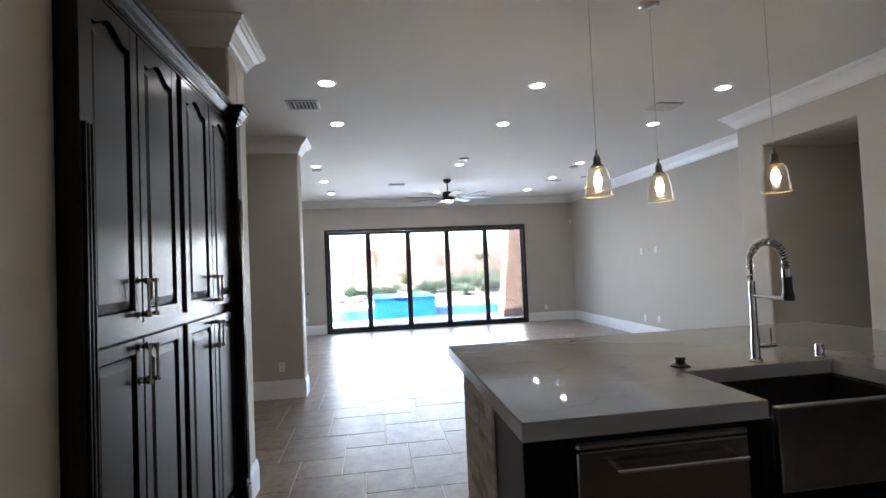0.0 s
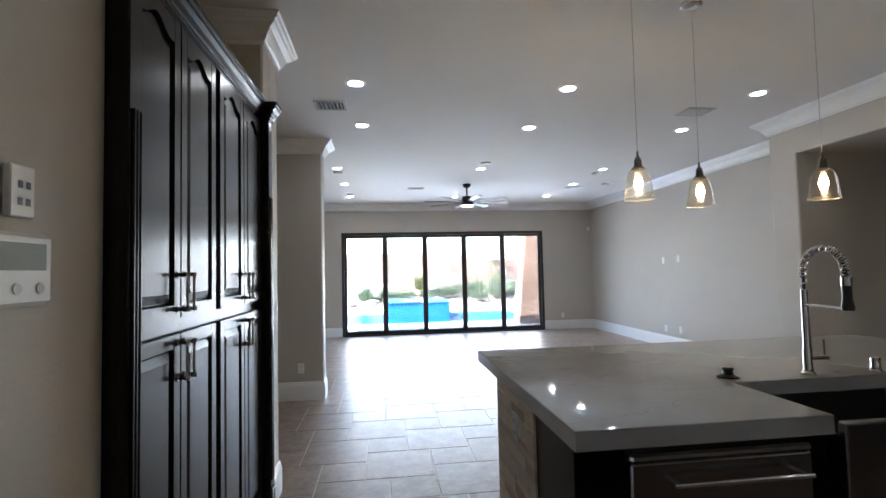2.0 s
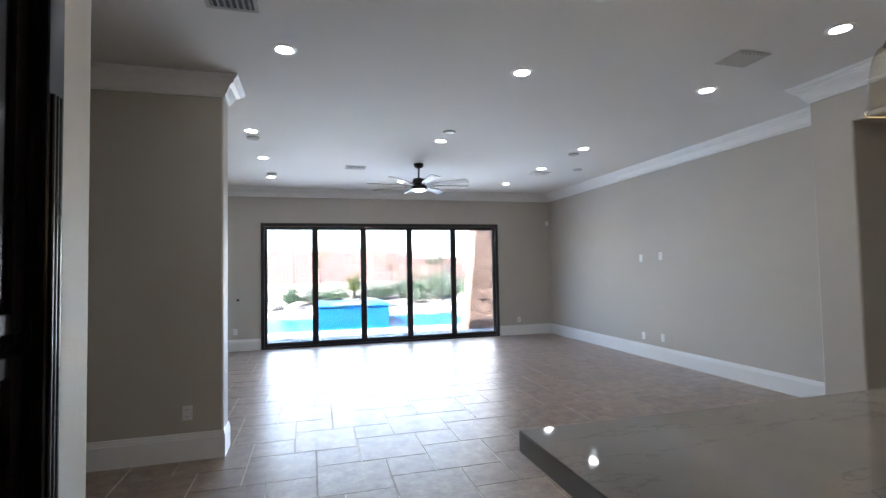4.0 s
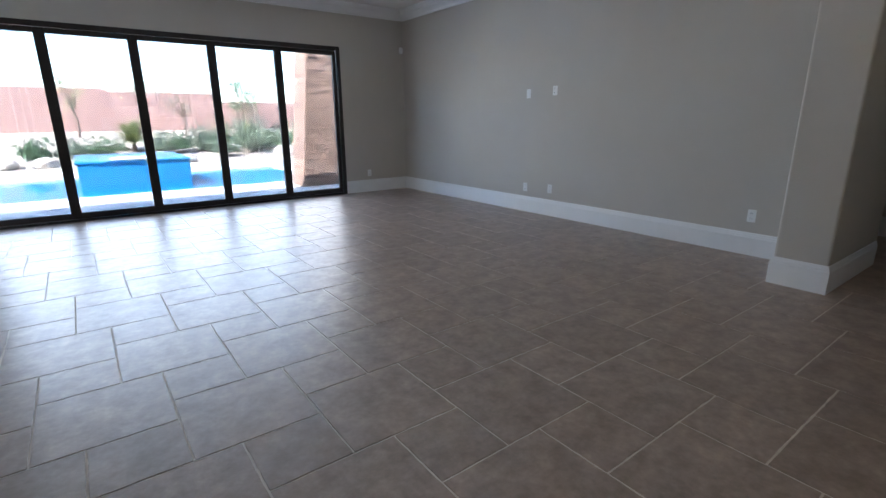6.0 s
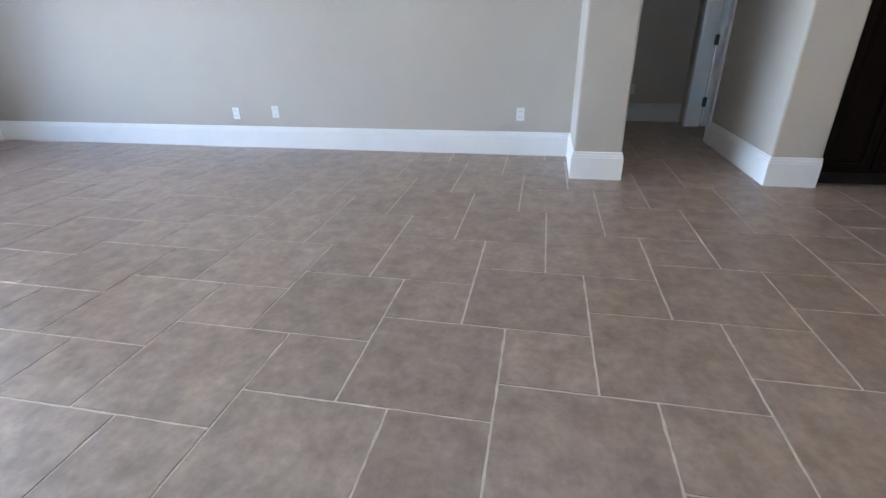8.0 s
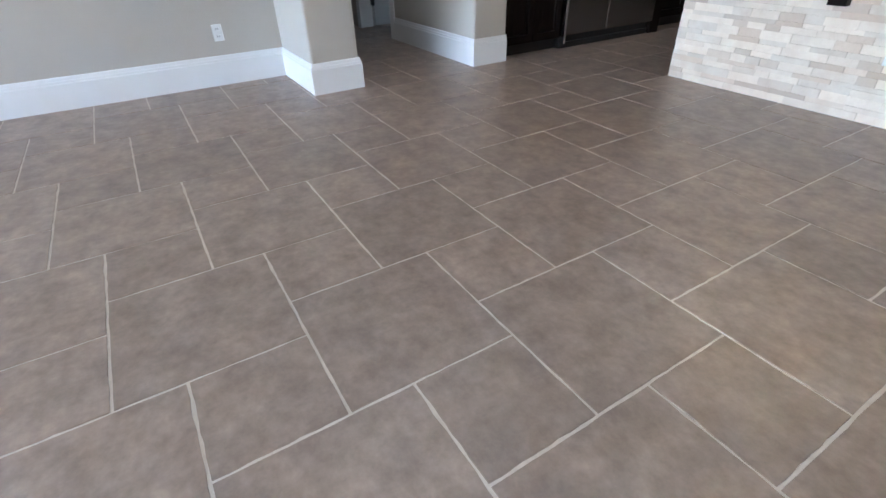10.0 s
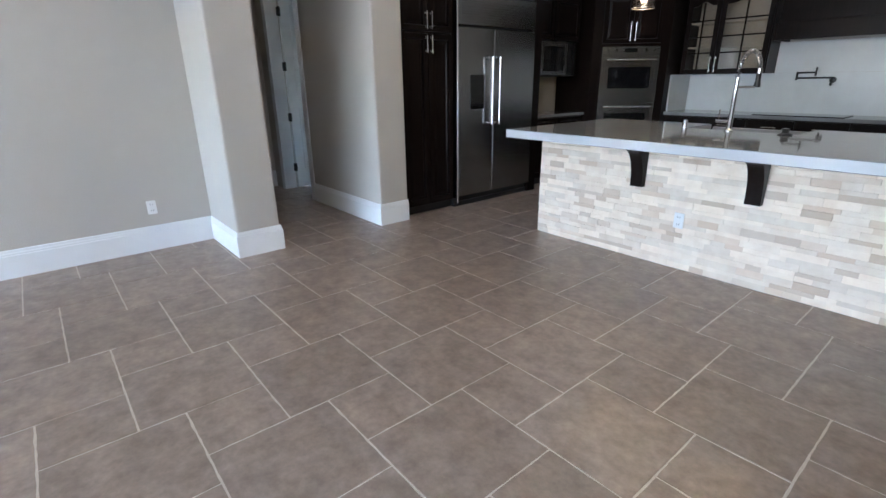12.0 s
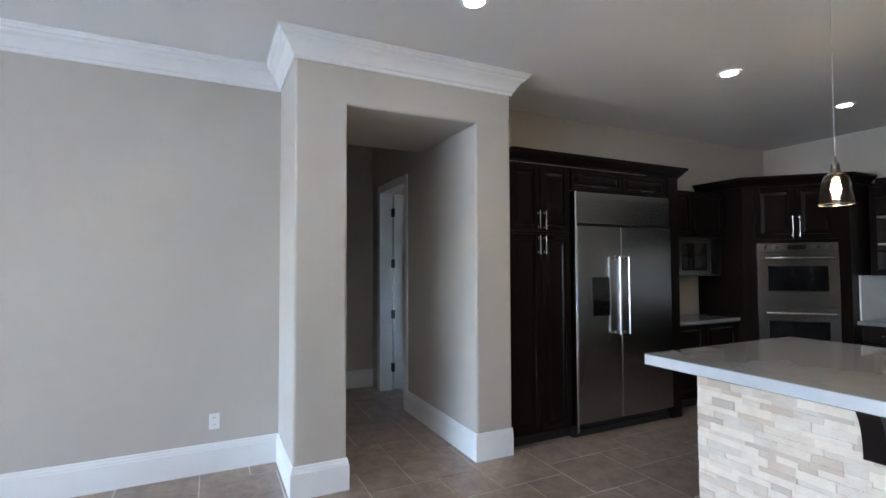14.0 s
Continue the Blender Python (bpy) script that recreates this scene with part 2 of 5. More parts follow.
M_WATER = bpy.data.materials.new("pool_water")
M_WATER.use_nodes = True
wb = M_WATER.node_tree.nodes["Principled BSDF"]
wb.inputs["Base Color"].default_value = (0.035, 0.23, 0.46, 1)
wb.inputs["Roughness"].default_value = 0.06
wb.inputs["Specular IOR Level"].default_value = 0.12
wnz = M_WATER.node_tree.nodes.new("ShaderNodeTexNoise")
wnz.inputs["Scale"].default_value = 2.5
wbp = M_WATER.node_tree.nodes.new("ShaderNodeBump")
wbp.inputs["Strength"].default_value = 0.25
M_WATER.node_tree.links.new(wnz.outputs[0], wbp.inputs["Height"])
M_WATER.node_tree.links.new(wbp.outputs[0], wb.inputs["Normal"])


# ---- mesh helpers ----
def cuboid(bm, lo, hi, bevel=0.0, seg=1):
    """Add a box between two corners."""
    lo, hi = Vector(lo), Vector(hi)
    r = bmesh.ops.create_cube(bm, size=1.0)
    vs = r["verts"]
    size = hi - lo
    bmesh.ops.scale(bm, vec=size, verts=vs)
    bmesh.ops.translate(bm, vec=(lo + hi) / 2, verts=vs)
    if bevel > 0:
        es = list({e for v in vs for e in v.link_edges})
        bmesh.ops.bevel(bm, geom=es, offset=min(bevel, min(size) * 0.45), segments=seg, affect='EDGES', profile=0.5)
    return vs


def lathe(bm, prof, centre=(0, 0, 0), n=20, cap=True):
    """Turn (radius, z) points round a vertical axis."""
    rings = []
    for r, z in prof:
        rings.append([bm.verts.new((centre[0] + r * math.cos(2 * math.pi * i / n), centre[1] + r * math.sin(2 * math.pi * i / n), centre[2] + z)) for i in range(n)])
    for a, b in zip(rings, rings[1:]):
        for i in range(n):
            bm.faces.new((a[i], a[(i + 1) % n], b[(i + 1) % n], b[i]))
    if cap:
        bm.faces.new(list(reversed(rings[0])))
        bm.faces.new(rings[-1])


def tube(bm, pts, r, n=10, cap=True):
    """A round bar along points."""
    pts = [Vector(p) for p in pts]
    rings = []
    up = Vector((0, 0, 1))
    side = None
    for i, p in enumerate(pts):
        d = (pts[min(i + 1, len(pts) - 1)] - pts[max(i - 1, 0)]).normalized()
        if side is None:
            side = d.cross(up)
            if side.length < 0.05:
                side = d.cross(Vector((1, 0, 0)))
        side = (side - d * side.dot(d)).normalized()
        other = d.cross(side).normalized()
        rad = r[i] if isinstance(r, (list, tuple)) else r
        rings.append([bm.verts.new(p + side * rad * math.cos(2 * math.pi * k / n) + other * rad * math.sin(2 * math.pi * k / n)) for k in range(n)])
    for a, b in zip(rings, rings[1:]):
        for k in range(n):
            bm.faces.new((a[k], a[(k + 1) % n], b[(k + 1) % n], b[k]))
    if cap:
        bm.faces.new(list(reversed(rings[0])))
        bm.faces.new(rings[-1])


def sweep(bm, prof, path):
    """Carry a closed profile of (offset to the left of the path, z) along a mitred plan path."""
    path = [Vector(p) for p in path]
    rings = []
    for i, p in enumerate(path):
        d0 = (p - path[i - 1]).normalized() if i else (path[1] - p).normalized()
        d1 = (path[i + 1] - p).normalized() if i < len(path) - 1 else d0
        n0, n1 = Vector((-d0.y, d0.x)), Vector((-d1.y, d1.x))
        m = (n0 + n1).normalized()
        m = m / max(0.3, m.dot(n0))
        rings.append([bm.verts.new((p.x + m.x * o, p.y + m.y * o, z)) for o, z in prof])
    k = len(prof)
    for a, b in zip(rings, rings[1:]):
        for j in range(k):
            bm.faces.new((a[j], b[j], b[(j + 1) % k], a[(j + 1) % k]))
    bm.faces.new(rings[0])
    bm.faces.new(list(reversed(rings[-1])))


def plate(bm, outline, axis, lo, hi):
    """Extrude a plan outline: axis 'x' takes (y, z) points, 'y' takes (x, z), 'z' takes (x, y)."""
    def put(p, d):
        return {'x': (d, p[0], p[1]), 'y': (p[0], d, p[1]), 'z': (p[0], p[1], d)}[axis]
    a = [bm.verts.new(put(p, lo)) for p in outline]
    b = [bm.verts.new(put(p, hi)) for p in outline]
    n = len(a)
    bm.faces.new(a)
    bm.faces.new(list(reversed(b)))
    for i in range(n):
        bm.faces.new((a[i], b[i], b[(i + 1) % n], a[(i + 1) % n]))


def part(name, bm, mat, parent=None, label="", smooth=False):
    """Link a bmesh as one mesh object, under a thing or a part."""
    bmesh.ops.recalc_face_normals(bm, faces=bm.faces)
    me = bpy.data.meshes.new(name)
    bm.to_mesh(me)
    bm.free()
    me.materials.append(mat)
    if smooth:
        me.shade_smooth()
        me.set_sharp_from_angle(angle=radians(40))
    ob = new(name, me)
    if parent:
        ob.parent = parent
    if label:
        ob["label"] = label
    return ob


def box(name, lo, hi, mat, parent=None, label="", bevel=0.0):
    bm = bmesh.new()
    cuboid(bm, lo, hi, bevel)
    return part(name, bm, mat, parent, label)


def thing(name, label, category, group="", kind=""):
    return tagged(new(name), label, category, group, kind)


def structure(name, boxes, mat, label, category="wall", bevel=0.0):
    bm = bmesh.new()
    for lo, hi in boxes:
        cuboid(bm, lo, hi, bevel)
    ob = part(name, bm, mat)
    return tagged(ob, label, category, kind="structure")


# ---- the plan ----
CEIL = 3.085
NORTH, EAST, WEST, SOUTH = 16.82, 8.73, 1.41, 4.02
DOOR_L, DOOR_R, DOOR_H = 2.645, 7.495, 2.415
FACE = 8.015          # plane of the passage wall
OPEN_S, OPEN_N, OPEN_H = 9.00, 10.03, 2.65
PIER_N, PIER_S = 10.385, 8.672

structure("floor_base", [((-1.0, 3.0, -0.30), (12.4, 17.0, -0.0026))], M_GROUT, "pale sanded grout bed under the floor tiles", "floor")
structure("ceiling", [((-1.0, 3.0, CEIL), (12.4, 17.02, CEIL + 0.2))], M_CEIL, "smooth off-white painted flat ceiling", "ceiling")
structure("wall_north", [((WEST - 0.2, NORTH, 0), (DOOR_L, NORTH + 0.2, CEIL)), ((DOOR_R, NORTH, 0), (EAST + 0.2, NORTH + 0.2, CEIL)),
                         ((DOOR_L, NORTH, DOOR_H), (DOOR_R, NORTH + 0.2, CEIL))], M_WALL, "warm greige painted wall around the glass door")
structure("wall_east", [((EAST, PIER_N, 0), (EAST + 0.2, NORTH, CEIL))], M_WALL, "long plain greige painted wall of the living room")
bm = bmesh.new()
plate(bm, [(PIER_S, 0), (OPEN_S, 0), (OPEN_S, OPEN_H), (OPEN_N, OPEN_H), (OPEN_N, 0), (PIER_N, 0), (PIER_N, CEIL), (PIER_S, CEIL)], 'x', FACE, 9.09)
bmesh.ops.recalc_face_normals(bm, faces=bm.faces)
bmesh.ops.bevel(bm, geom=[e for e in bm.edges if all(abs(v.co.x - FACE) < 1e-4 for v in e.verts) and max(v.co.z for v in e.verts) > 1], offset=0.018, segments=3, affect='EDGES', profile=0.5)
tagged(part("wall_passage", bm, M_WALL), "greige painted wall with rounded corners round the passage opening", "wall", kind="structure")
structure("wall_passage_south", [((9.09, PIER_S, 0), (9.45, OPEN_S, CEIL))], M_WALL, "greige painted side wall of the passage")
structure("wall_hall_back", [((10.66, 8.8, 0), (10.85, 11.7, CEIL))], M_WALL, "greige painted end wall of the dim hallway")
structure("wall_hall_north", [((9.09, 11.5, 0), (10.66, 11.7, CEIL)), ((8.93, PIER_N, 0), (9.09, 11.7, CEIL)), ((9.09, OPEN_N, 0), (9.26, 11.5, CEIL))], M_WALL, "greige painted side wall of the hallway")
structure("wall_hall_south", [((9.45, 8.85, 2.46), (10.66, OPEN_S, CEIL)), ((10.39, 8.85, 0), (10.66, OPEN_S, 2.46))], M_WALL, "greige painted wall around the open hall door")
structure("wall_far_room", [((9.3, 6.4, 0), (12.2, 6.6, CEIL)), ((12.2, 6.4, 0), (12.4, 7.3, CEIL)), ((12.2, 7.9, 0), (12.4, 8.9, CEIL)), ((12.2, 7.3, 0), (12.4, 7.9, 1.3)),
                            ((12.2, 7.3, 2.0), (12.4, 7.9, CEIL)), ((9.25, 6.4, 0), (9.45, 8.68, CEIL)), ((10.66, 8.66, 0), (12.2, 8.85, CEIL))], M_WALL, "plain painted walls of the room beyond the hall door")
structure("wall_kitchen_east", [((8.70, 3.82, 0), (8.90, PIER_S, CEIL))], M_WALL, "greige painted kitchen wall behind the cabinets")
structure("wall_south", [((2.58, 3.82, 0), (8.70, SOUTH, CEIL))], M_WALL, "greige painted kitchen wall behind the range")
structure("wall_west_kitchen", [((2.58, SOUTH, 0), (2.85, 6.925, CEIL)), ((2.0, 6.75, 0), (2.58, 6.925, CEIL)), ((2.0, 6.925, 0), (2.12, 8.71, CEIL))], M_WALL, "greige painted wall beside the built-in pantry")
structure("wall_pantry_stub", [((-0.9, 8.71, 0), (2.90, 8.915, CEIL)), ((2.12, 8.52, 2.61), (2.90, 8.71, CEIL))], M_WALL, "greige painted wall end beside the pantry", bevel=0.012)
structure("wall_west_stub", [((-0.9, 11.33, 0), (2.90, 11.56, CEIL))], M_WALL, "greige painted wall end projecting into the room", bevel=0.012)
structure("wall_west", [((WEST - 0.2, 11.56, 0), (WEST, NORTH, CEIL)), ((-1.0, 8.71, 0), (-0.9, 11.56, CEIL))], M_WALL, "plain greige painted side wall")

BASE_PROF = [(0, 0), (0.017, 0), (0.017, 0.168), (0.013, 0.174), (0.013, 0.186), (0.009, 0.192), (0.007, 0.208), (0.003, 0.214), (0, 0.214)]
C0 = CEIL
CROWN_PROF = [(0, C0 - 0.165), (0.014, C0 - 0.165), (0.016, C0 - 0.145), (0.028, C0 - 0.135), (0.040, C0 - 0.110), (0.062, C0 - 0.075), (0.090, C0 - 0.055),
              (0.098, C0 - 0.040), (0.112, C0 - 0.034), (0.120, C0 - 0.016), (0.128, C0 - 0.012), (0.128, C0 - 0.001), (0, C0 - 0.001)]


def moulding(name, prof, path, label):
    bm = bmesh.new()
    sweep(bm, prof, path)
    ob = part(name, bm, M_TRIM)
    return tagged(ob, label, "moulding", kind="structure")


BB = "tall white painted baseboard with stepped top"
moulding("baseboard_1", BASE_PROF, [(DOOR_L, NORTH), (WEST, NORTH), (WEST, 11.56), (2.90, 11.56), (2.90, 11.33), (-0.9, 11.33)], BB)
moulding("baseboard_2", BASE_PROF, [(9.26, OPEN_N), (FACE, OPEN_N), (FACE, PIER_N), (EAST, PIER_N), (EAST, NORTH), (DOOR_R, NORTH)], BB)
moulding("baseboard_3", BASE_PROF, [(FACE, PIER_S), (FACE, OPEN_S), (9.445, OPEN_S)], BB)
moulding("baseboard_4", BASE_PROF, [(10.66, OPEN_S), (10.66, 11.5), (9.26, 11.5)], BB)
moulding("baseboard_5", BASE_PROF, [(-0.9, 8.915), (2.90, 8.915), (2.90, 8.715)], BB)
moulding("baseboard_6", BASE_PROF, [(2.85, 6.92), (2.85, SOUTH)], BB)
CR = "white painted crown moulding with stepped profile"
moulding("trim_crown_1", CROWN_PROF, [(FACE + 0.5, PIER_S), (FACE, PIER_S), (FACE, PIER_N), (EAST, PIER_N), (EAST, NORTH), (WEST, NORTH), (WEST, 11.56), (2.90, 11.56), (2.90, 11.33), (-0.9, 11.33)], CR)
moulding("trim_crown_2", CROWN_PROF, [(-0.9, 8.915), (2.90, 8.915), (2.90, 8.52), (2.12, 8.52)], CR)

# ---- glass door ----
door = thing("door_1", "wide five-panel glass patio door in dark bronze frame", "glass door", kind="structure")
bm = bmesh.new()
cuboid(bm, (DOOR_L, NORTH - 0.012, 0), (DOOR_L + 0.06, NORTH + 0.14, DOOR_H), 0.004)
part("frame_jamb", bm, M_BRONZE, door)
bm = bmesh.new()
cuboid(bm, (DOOR_R - 0.06, NORTH - 0.012, 0), (DOOR_R, NORTH + 0.14, DOOR_H), 0.004)
part("frame_jamb", bm, M_BRONZE, door)
bm = bmesh.new()
cuboid(bm, (DOOR_L + 0.06, NORTH - 0.012, DOOR_H - 0.065), (DOOR_R - 0.06, NORTH + 0.14, DOOR_H), 0.004)
part("frame_head", bm, M_BRONZE, door)
bm = bmesh.new()
cuboid(bm, (DOOR_L + 0.06, NORTH - 0.012, 0), (DOOR_R - 0.06, NORTH + 0.14, 0.03), 0.004)
part("threshold", bm, M_BRONZE, door)
pw = (DOOR_R - DOOR_L - 0.12) / 5
for i in range(5):
    x0 = DOOR_L + 0.06 + i * pw
    x1, y0, y1, z0, z1 = x0 + pw - 0.004, NORTH + 0.03, NORTH + 0.085, 0.032, DOOR_H - 0.068
    bm = bmesh.new()
    cuboid(bm, (x0 + 0.002, y0, z0), (x0 + 0.055, y1, z1), 0.004)
    cuboid(bm, (x1 - 0.055, y0, z0), (x1, y1, z1), 0.004)
    cuboid(bm, (x0 + 0.055, y0, z0), (x1 - 0.055, y1, z0 + 0.075), 0.004)
    cuboid(bm, (x0 + 0.055, y0, z1 - 0.06), (x1 - 0.055, y1, z1), 0.004)
    sash = part("door_panel", bm, M_BRONZE, door)
    bm = bmesh.new()
    cuboid(bm, (x0 + 0.05, y0 + 0.022, z0 + 0.07), (x1 - 0.05, y0 + 0.030, z1 - 0.055))
    pn = part("pane", bm, M_PANE, sash)
    pn.visible_shadow = False
    if i:
        box("astragal", (x0 - 0.022, y0 - 0.006, z0), (x0 + 0.018, y0 - 0.001, z1), M_BRONZE, sash, bevel=0.001)


# ---- kitchen joinery ----
def bar_handle(parent, p0, p1, out, r=0.006, stand=0.035, mat=None, label="satin nickel bar handle", square=True):
    """A bar between two points, standing off along the vector out on two posts."""
    p0, p1, out = Vector(p0), Vector(p1), Vector(out).normalized()
    d = (p1 - p0).normalized()
    bm = bmesh.new()
    tube(bm, [p0 - d * 0.02 + out * stand, p1 + d * 0.02 + out * stand], r, 8)
    for p in (p0, p1):
        tube(bm, [p - out * 0.002, p + out * stand], r * 0.9, 8)
        tube(bm, [p - out * 0.001, p + out * 0.006], r * 1.7, 8)
        tube(bm, [p - d * r + out * stand, p + d * r + out * stand], r * 1.5, 8)
    return part("handle", bm, mat or M_NICKEL, parent, label, smooth=True)


def pull_handle(parent, p0, p1, out):
    """A square-footed pull: two stepped posts, a slim bar and flared end blocks."""
    p0, p1, out = Vector(p0), Vector(p1), Vector(out).normalized()
    d = (p1 - p0).normalized()
    bm = bmesh.new()
    tube(bm, [p0 + out * 0.036, p1 + out * 0.036], 0.0055, 8)
    for p in (p0, p1):
        tube(bm, [p - out * 0.001, p + out * 0.005], 0.013, 4)
        tube(bm, [p + out * 0.004, p + out * 0.036], 0.0065, 8)
        tube(bm, [p - d * 0.008 + out * 0.036, p + d * 0.008 + out * 0.036], 0.011, 8)
    return part("handle", bm, M_NICKEL, parent, "satin nickel pull with flared feet", smooth=True)


def arch_top(a0, a1, z, rise, n=12):
    """Points along a cathedral-arched top edge from a0 to a1, base height z."""
    out = []
    for i in range(n + 1):
        u = i / n
        s = abs(u - 0.5) * 2
        h = rise * (0.5 + 0.5 * math.cos(math.pi * min(1.0, s / 0.78))) if s < 0.78 else 0.0
        out.append((a0 + (a1 - a0) * u, z + h))
    return out


def panel_door(parent, width, z0, z1, to_world, arched=False, mat=M_BLACKWOOD, rail=0.058, name="door"):
    """A raised-panel door of the given width. to_world carries (along, out, z) into the world."""
    t = 0.02
    top = z1 - rail - (0.045 if arched else 0.0)
    inner_top = arch_top(rail, width - rail, top, 0.045) if arched else [(rail, top), (width - rail, top)]
    bm = bmesh.new()

    def slab(outline, o0, o1, shrink_top=None):
        a = [bm.verts.new(to_world(p[0], o0, p[1])) for p in outline]
        b = [bm.verts.new(to_world(p[0], o1, p[1])) for p in (shrink_top or outline)]
        n = len(a)
        bm.faces.new(a)
        bm.faces.new(list(reversed(b)))
        for i in range(n):
            bm.faces.new((a[i], b[i], b[(i + 1) % n], a[(i + 1) % n]))

    g = 0.0015
    slab([(g, z0), (rail, z0), (rail, z1), (g, z1)], 0, t, [(g + 0.003, z0 + 0.003), (rail - 0.004, z0 + 0.003), (rail - 0.004, z1 - 0.003), (g + 0.003, z1 - 0.003)])
    slab([(width - rail, z0), (width - g, z0), (width - g, z1), (width - rail, z1)], 0, t,
         [(width - rail + 0.004, z0 + 0.003), (width - g - 0.003, z0 + 0.003), (width - g - 0.003, z1 - 0.003), (width - rail + 0.004, z1 - 0.003)])
    slab([(rail, z0), (width - rail, z0), (width - rail, z0 + rail), (rail, z0 + rail)], 0, t - 0.0005,
         [(rail - 0.004, z0 + 0.003), (width - rail + 0.004, z0 + 0.003), (width - rail + 0.004, z0 + rail - 0.005), (rail - 0.004, z0 + rail - 0.005)])
    slab(inner_top + [(width - rail, z1), (rail, z1)], 0, t - 0.0005, [(p[0], p[1] + 0.005) for p in inner_top] + [(width - rail, z1 - 0.003), (rail, z1 - 0.003)])
    d = part(name, bm, mat, parent)
    bm = bmesh.new()
    lo = rail + 0.004
    outer = [(lo, z0 + rail + 0.004), (width - lo, z0 + rail + 0.004)] + [(min(max(p[0], lo), width - lo), p[1] - 0.004) for p in reversed(inner_top)]
    mid_a, mid_z = width / 2, (z0 + rail + top) / 2
    ins = 0.032

    def toward(p):
        return (p[0] + math.copysign(min(ins, abs(mid_a - p[0])), mid_a - p[0]), p[1] + math.copysign(ins, mid_z - p[1]))
    slab(outer, 0.002, 0.006)
    slab(outer, 0.006, 0.017, [toward(p) for p in outer])
    part("raised_panel", bm, mat, d)
    return d


# tall pantry, built into the west wall
PX = 2.85
pantry = thing("pantry_cabinet", "tall black-stained wooden pantry cabinet with arched raised-panel doors", "cabinet")
box("body", (2.13, 6.93, 0.0), (PX - 0.02, 8.70, 2.50), M_BLACKWOOD, pantry)
for y0, y1 in ((6.93, 7.005), (8.615, 8.70)):
    bm = bmesh.new()
    cuboid(bm, (PX - 0.02, y0, 0.0), (PX + 0.065, y1, 2.50), 0.004)
    pil = part("pilaster", bm, M_BLACKWOOD, pantry)
    for k in range(3):
        yy = y0 + 0.014 + k * 0.019
        box("reed", (PX + 0.065, yy, 0.20), (PX + 0.073, yy + 0.012, 1.98), M_BLACKWOOD, pil, bevel=0.0035)
    box("plinth_block", (PX + 0.065, y0 + 0.004, 0.0), (PX + 0.074, y1 - 0.004, 0.15), M_BLACKWOOD, pil, bevel=0.003)
bm = bmesh.new()
cuboid(bm, (PX - 0.02, 7.005, 0.0), (PX - 0.002, 8.615, 0.10))
part("toe_board", bm, M_BLACKWOOD, pantry)
bm = bmesh.new()
cuboid(bm, (PX - 0.02, 7.005, 0.10), (PX - 0.004, 8.615, 2.50))
part("face_frame", bm, M_BLACKWOOD, pantry)
PDOORS = ((7.010, 7.395, 1), (7.399, 7.780, 0), (7.836, 8.222, 1), (8.226, 8.610, 0))
for y0, y1, hand in PDOORS:
    w = y1 - y0
    for z0, z1, arched in ((1.325, 2.46, True), (0.12, 1.272, False)):
        d = panel_door(pantry, w, z0, z1, lambda a, o, z, y0=y0: (PX + o, y0 + a, z), arched)
        yh = y1 - 0.03 if hand else y0 + 0.03
        if arched:
            pull_handle(d, (PX + 0.02, yh, z0 + 0.035), (PX + 0.02, yh, z0 + 0.165), (1, 0, 0))
        else:
            pull_handle(d, (PX + 0.02, yh, z1 - 0.165), (PX + 0.02, yh, z1 - 0.035), (1, 0, 0))
CABINET_CROWN = [(0, 0.0), (0.010, 0.0), (0.010, 0.012), (0.018, 0.016), (0.018, 0.026), (0.026, 0.032), (0.036, 0.050), (0.050, 0.066), (0.054, 0.066), (0.054, 0.076),
                 (0.064, 0.082), (0.064, 0.100), (0, 0.100)]
bm = bmesh.new()
sweep(bm, [(d, 2.475 + h) for d, h in CABINET_CROWN], [(PX + 0.065, 8.70), (PX + 0.065, 8.615), (PX, 8.615), (PX, 7.005), (PX + 0.065, 7.005), (PX + 0.065, 6.93)])
part("crown", bm, M_BLACKWOOD, pantry)
bm = bmesh.new()
cuboid(bm, (2.13, 6.935, 2.50), (PX, 8.695, 2.52))
part("top", bm, M_BLACKWOOD, pantry)

# island
ISL = (4.216, 6.945, 6.875, 7.985)
island = thing("kitchen_island", "kitchen island clad in pale split-face travertine with dark wooden cabinets", "kitchen island")
bm = bmesh.new()
cuboid(bm, (ISL[0] + 0.03, 7.56, 0.0), (ISL[2] - 0.03, ISL[3] - 0.03, 0.905))
cuboid(bm, (ISL[0] + 0.03, 7.36, 0.0), (4.385, 7.56, 0.905))
part("core_wall", bm, M_MORTAR, island)
bm = bmesh.new()
cuboid(bm, (ISL[0] + 0.012, 6.965, 0.0), (4.39, 7.359, 0.905), 0.003)
part("end_panel", bm, M_ESPRESSO, island)
bm = bmesh.new()
cuboid(bm, (5.06, 6.965, 0.10), (5.13, 7.56, 0.905))
cuboid(bm, (5.86, 6.965, 0.10), (ISL[2] - 0.012, 7.56, 0.905))
cuboid(bm, (5.13, 6.965, 0.10), (5.86, 7.56, 0.62))
part("carcass", bm, M_ESPRESSO, island)
bm = bmesh.new()
cuboid(bm, (4.39, 7.03, 0.0), (ISL[2] - 0.02, 7.56, 0.10))
part("toe_board", bm, M_BLACK, island)
for x0, x1 in ((5.14, 5.49), (5.50, 5.85), (5.90, 6.36), (6.37, 6.85)):
    panel_door(island, x1 - x0, 0.11, 0.60 if x0 < 5.8 else 0.89, lambda a, o, z, x1=x1: (x1 - a, 6.965 - o, z), False, M_ESPRESSO)


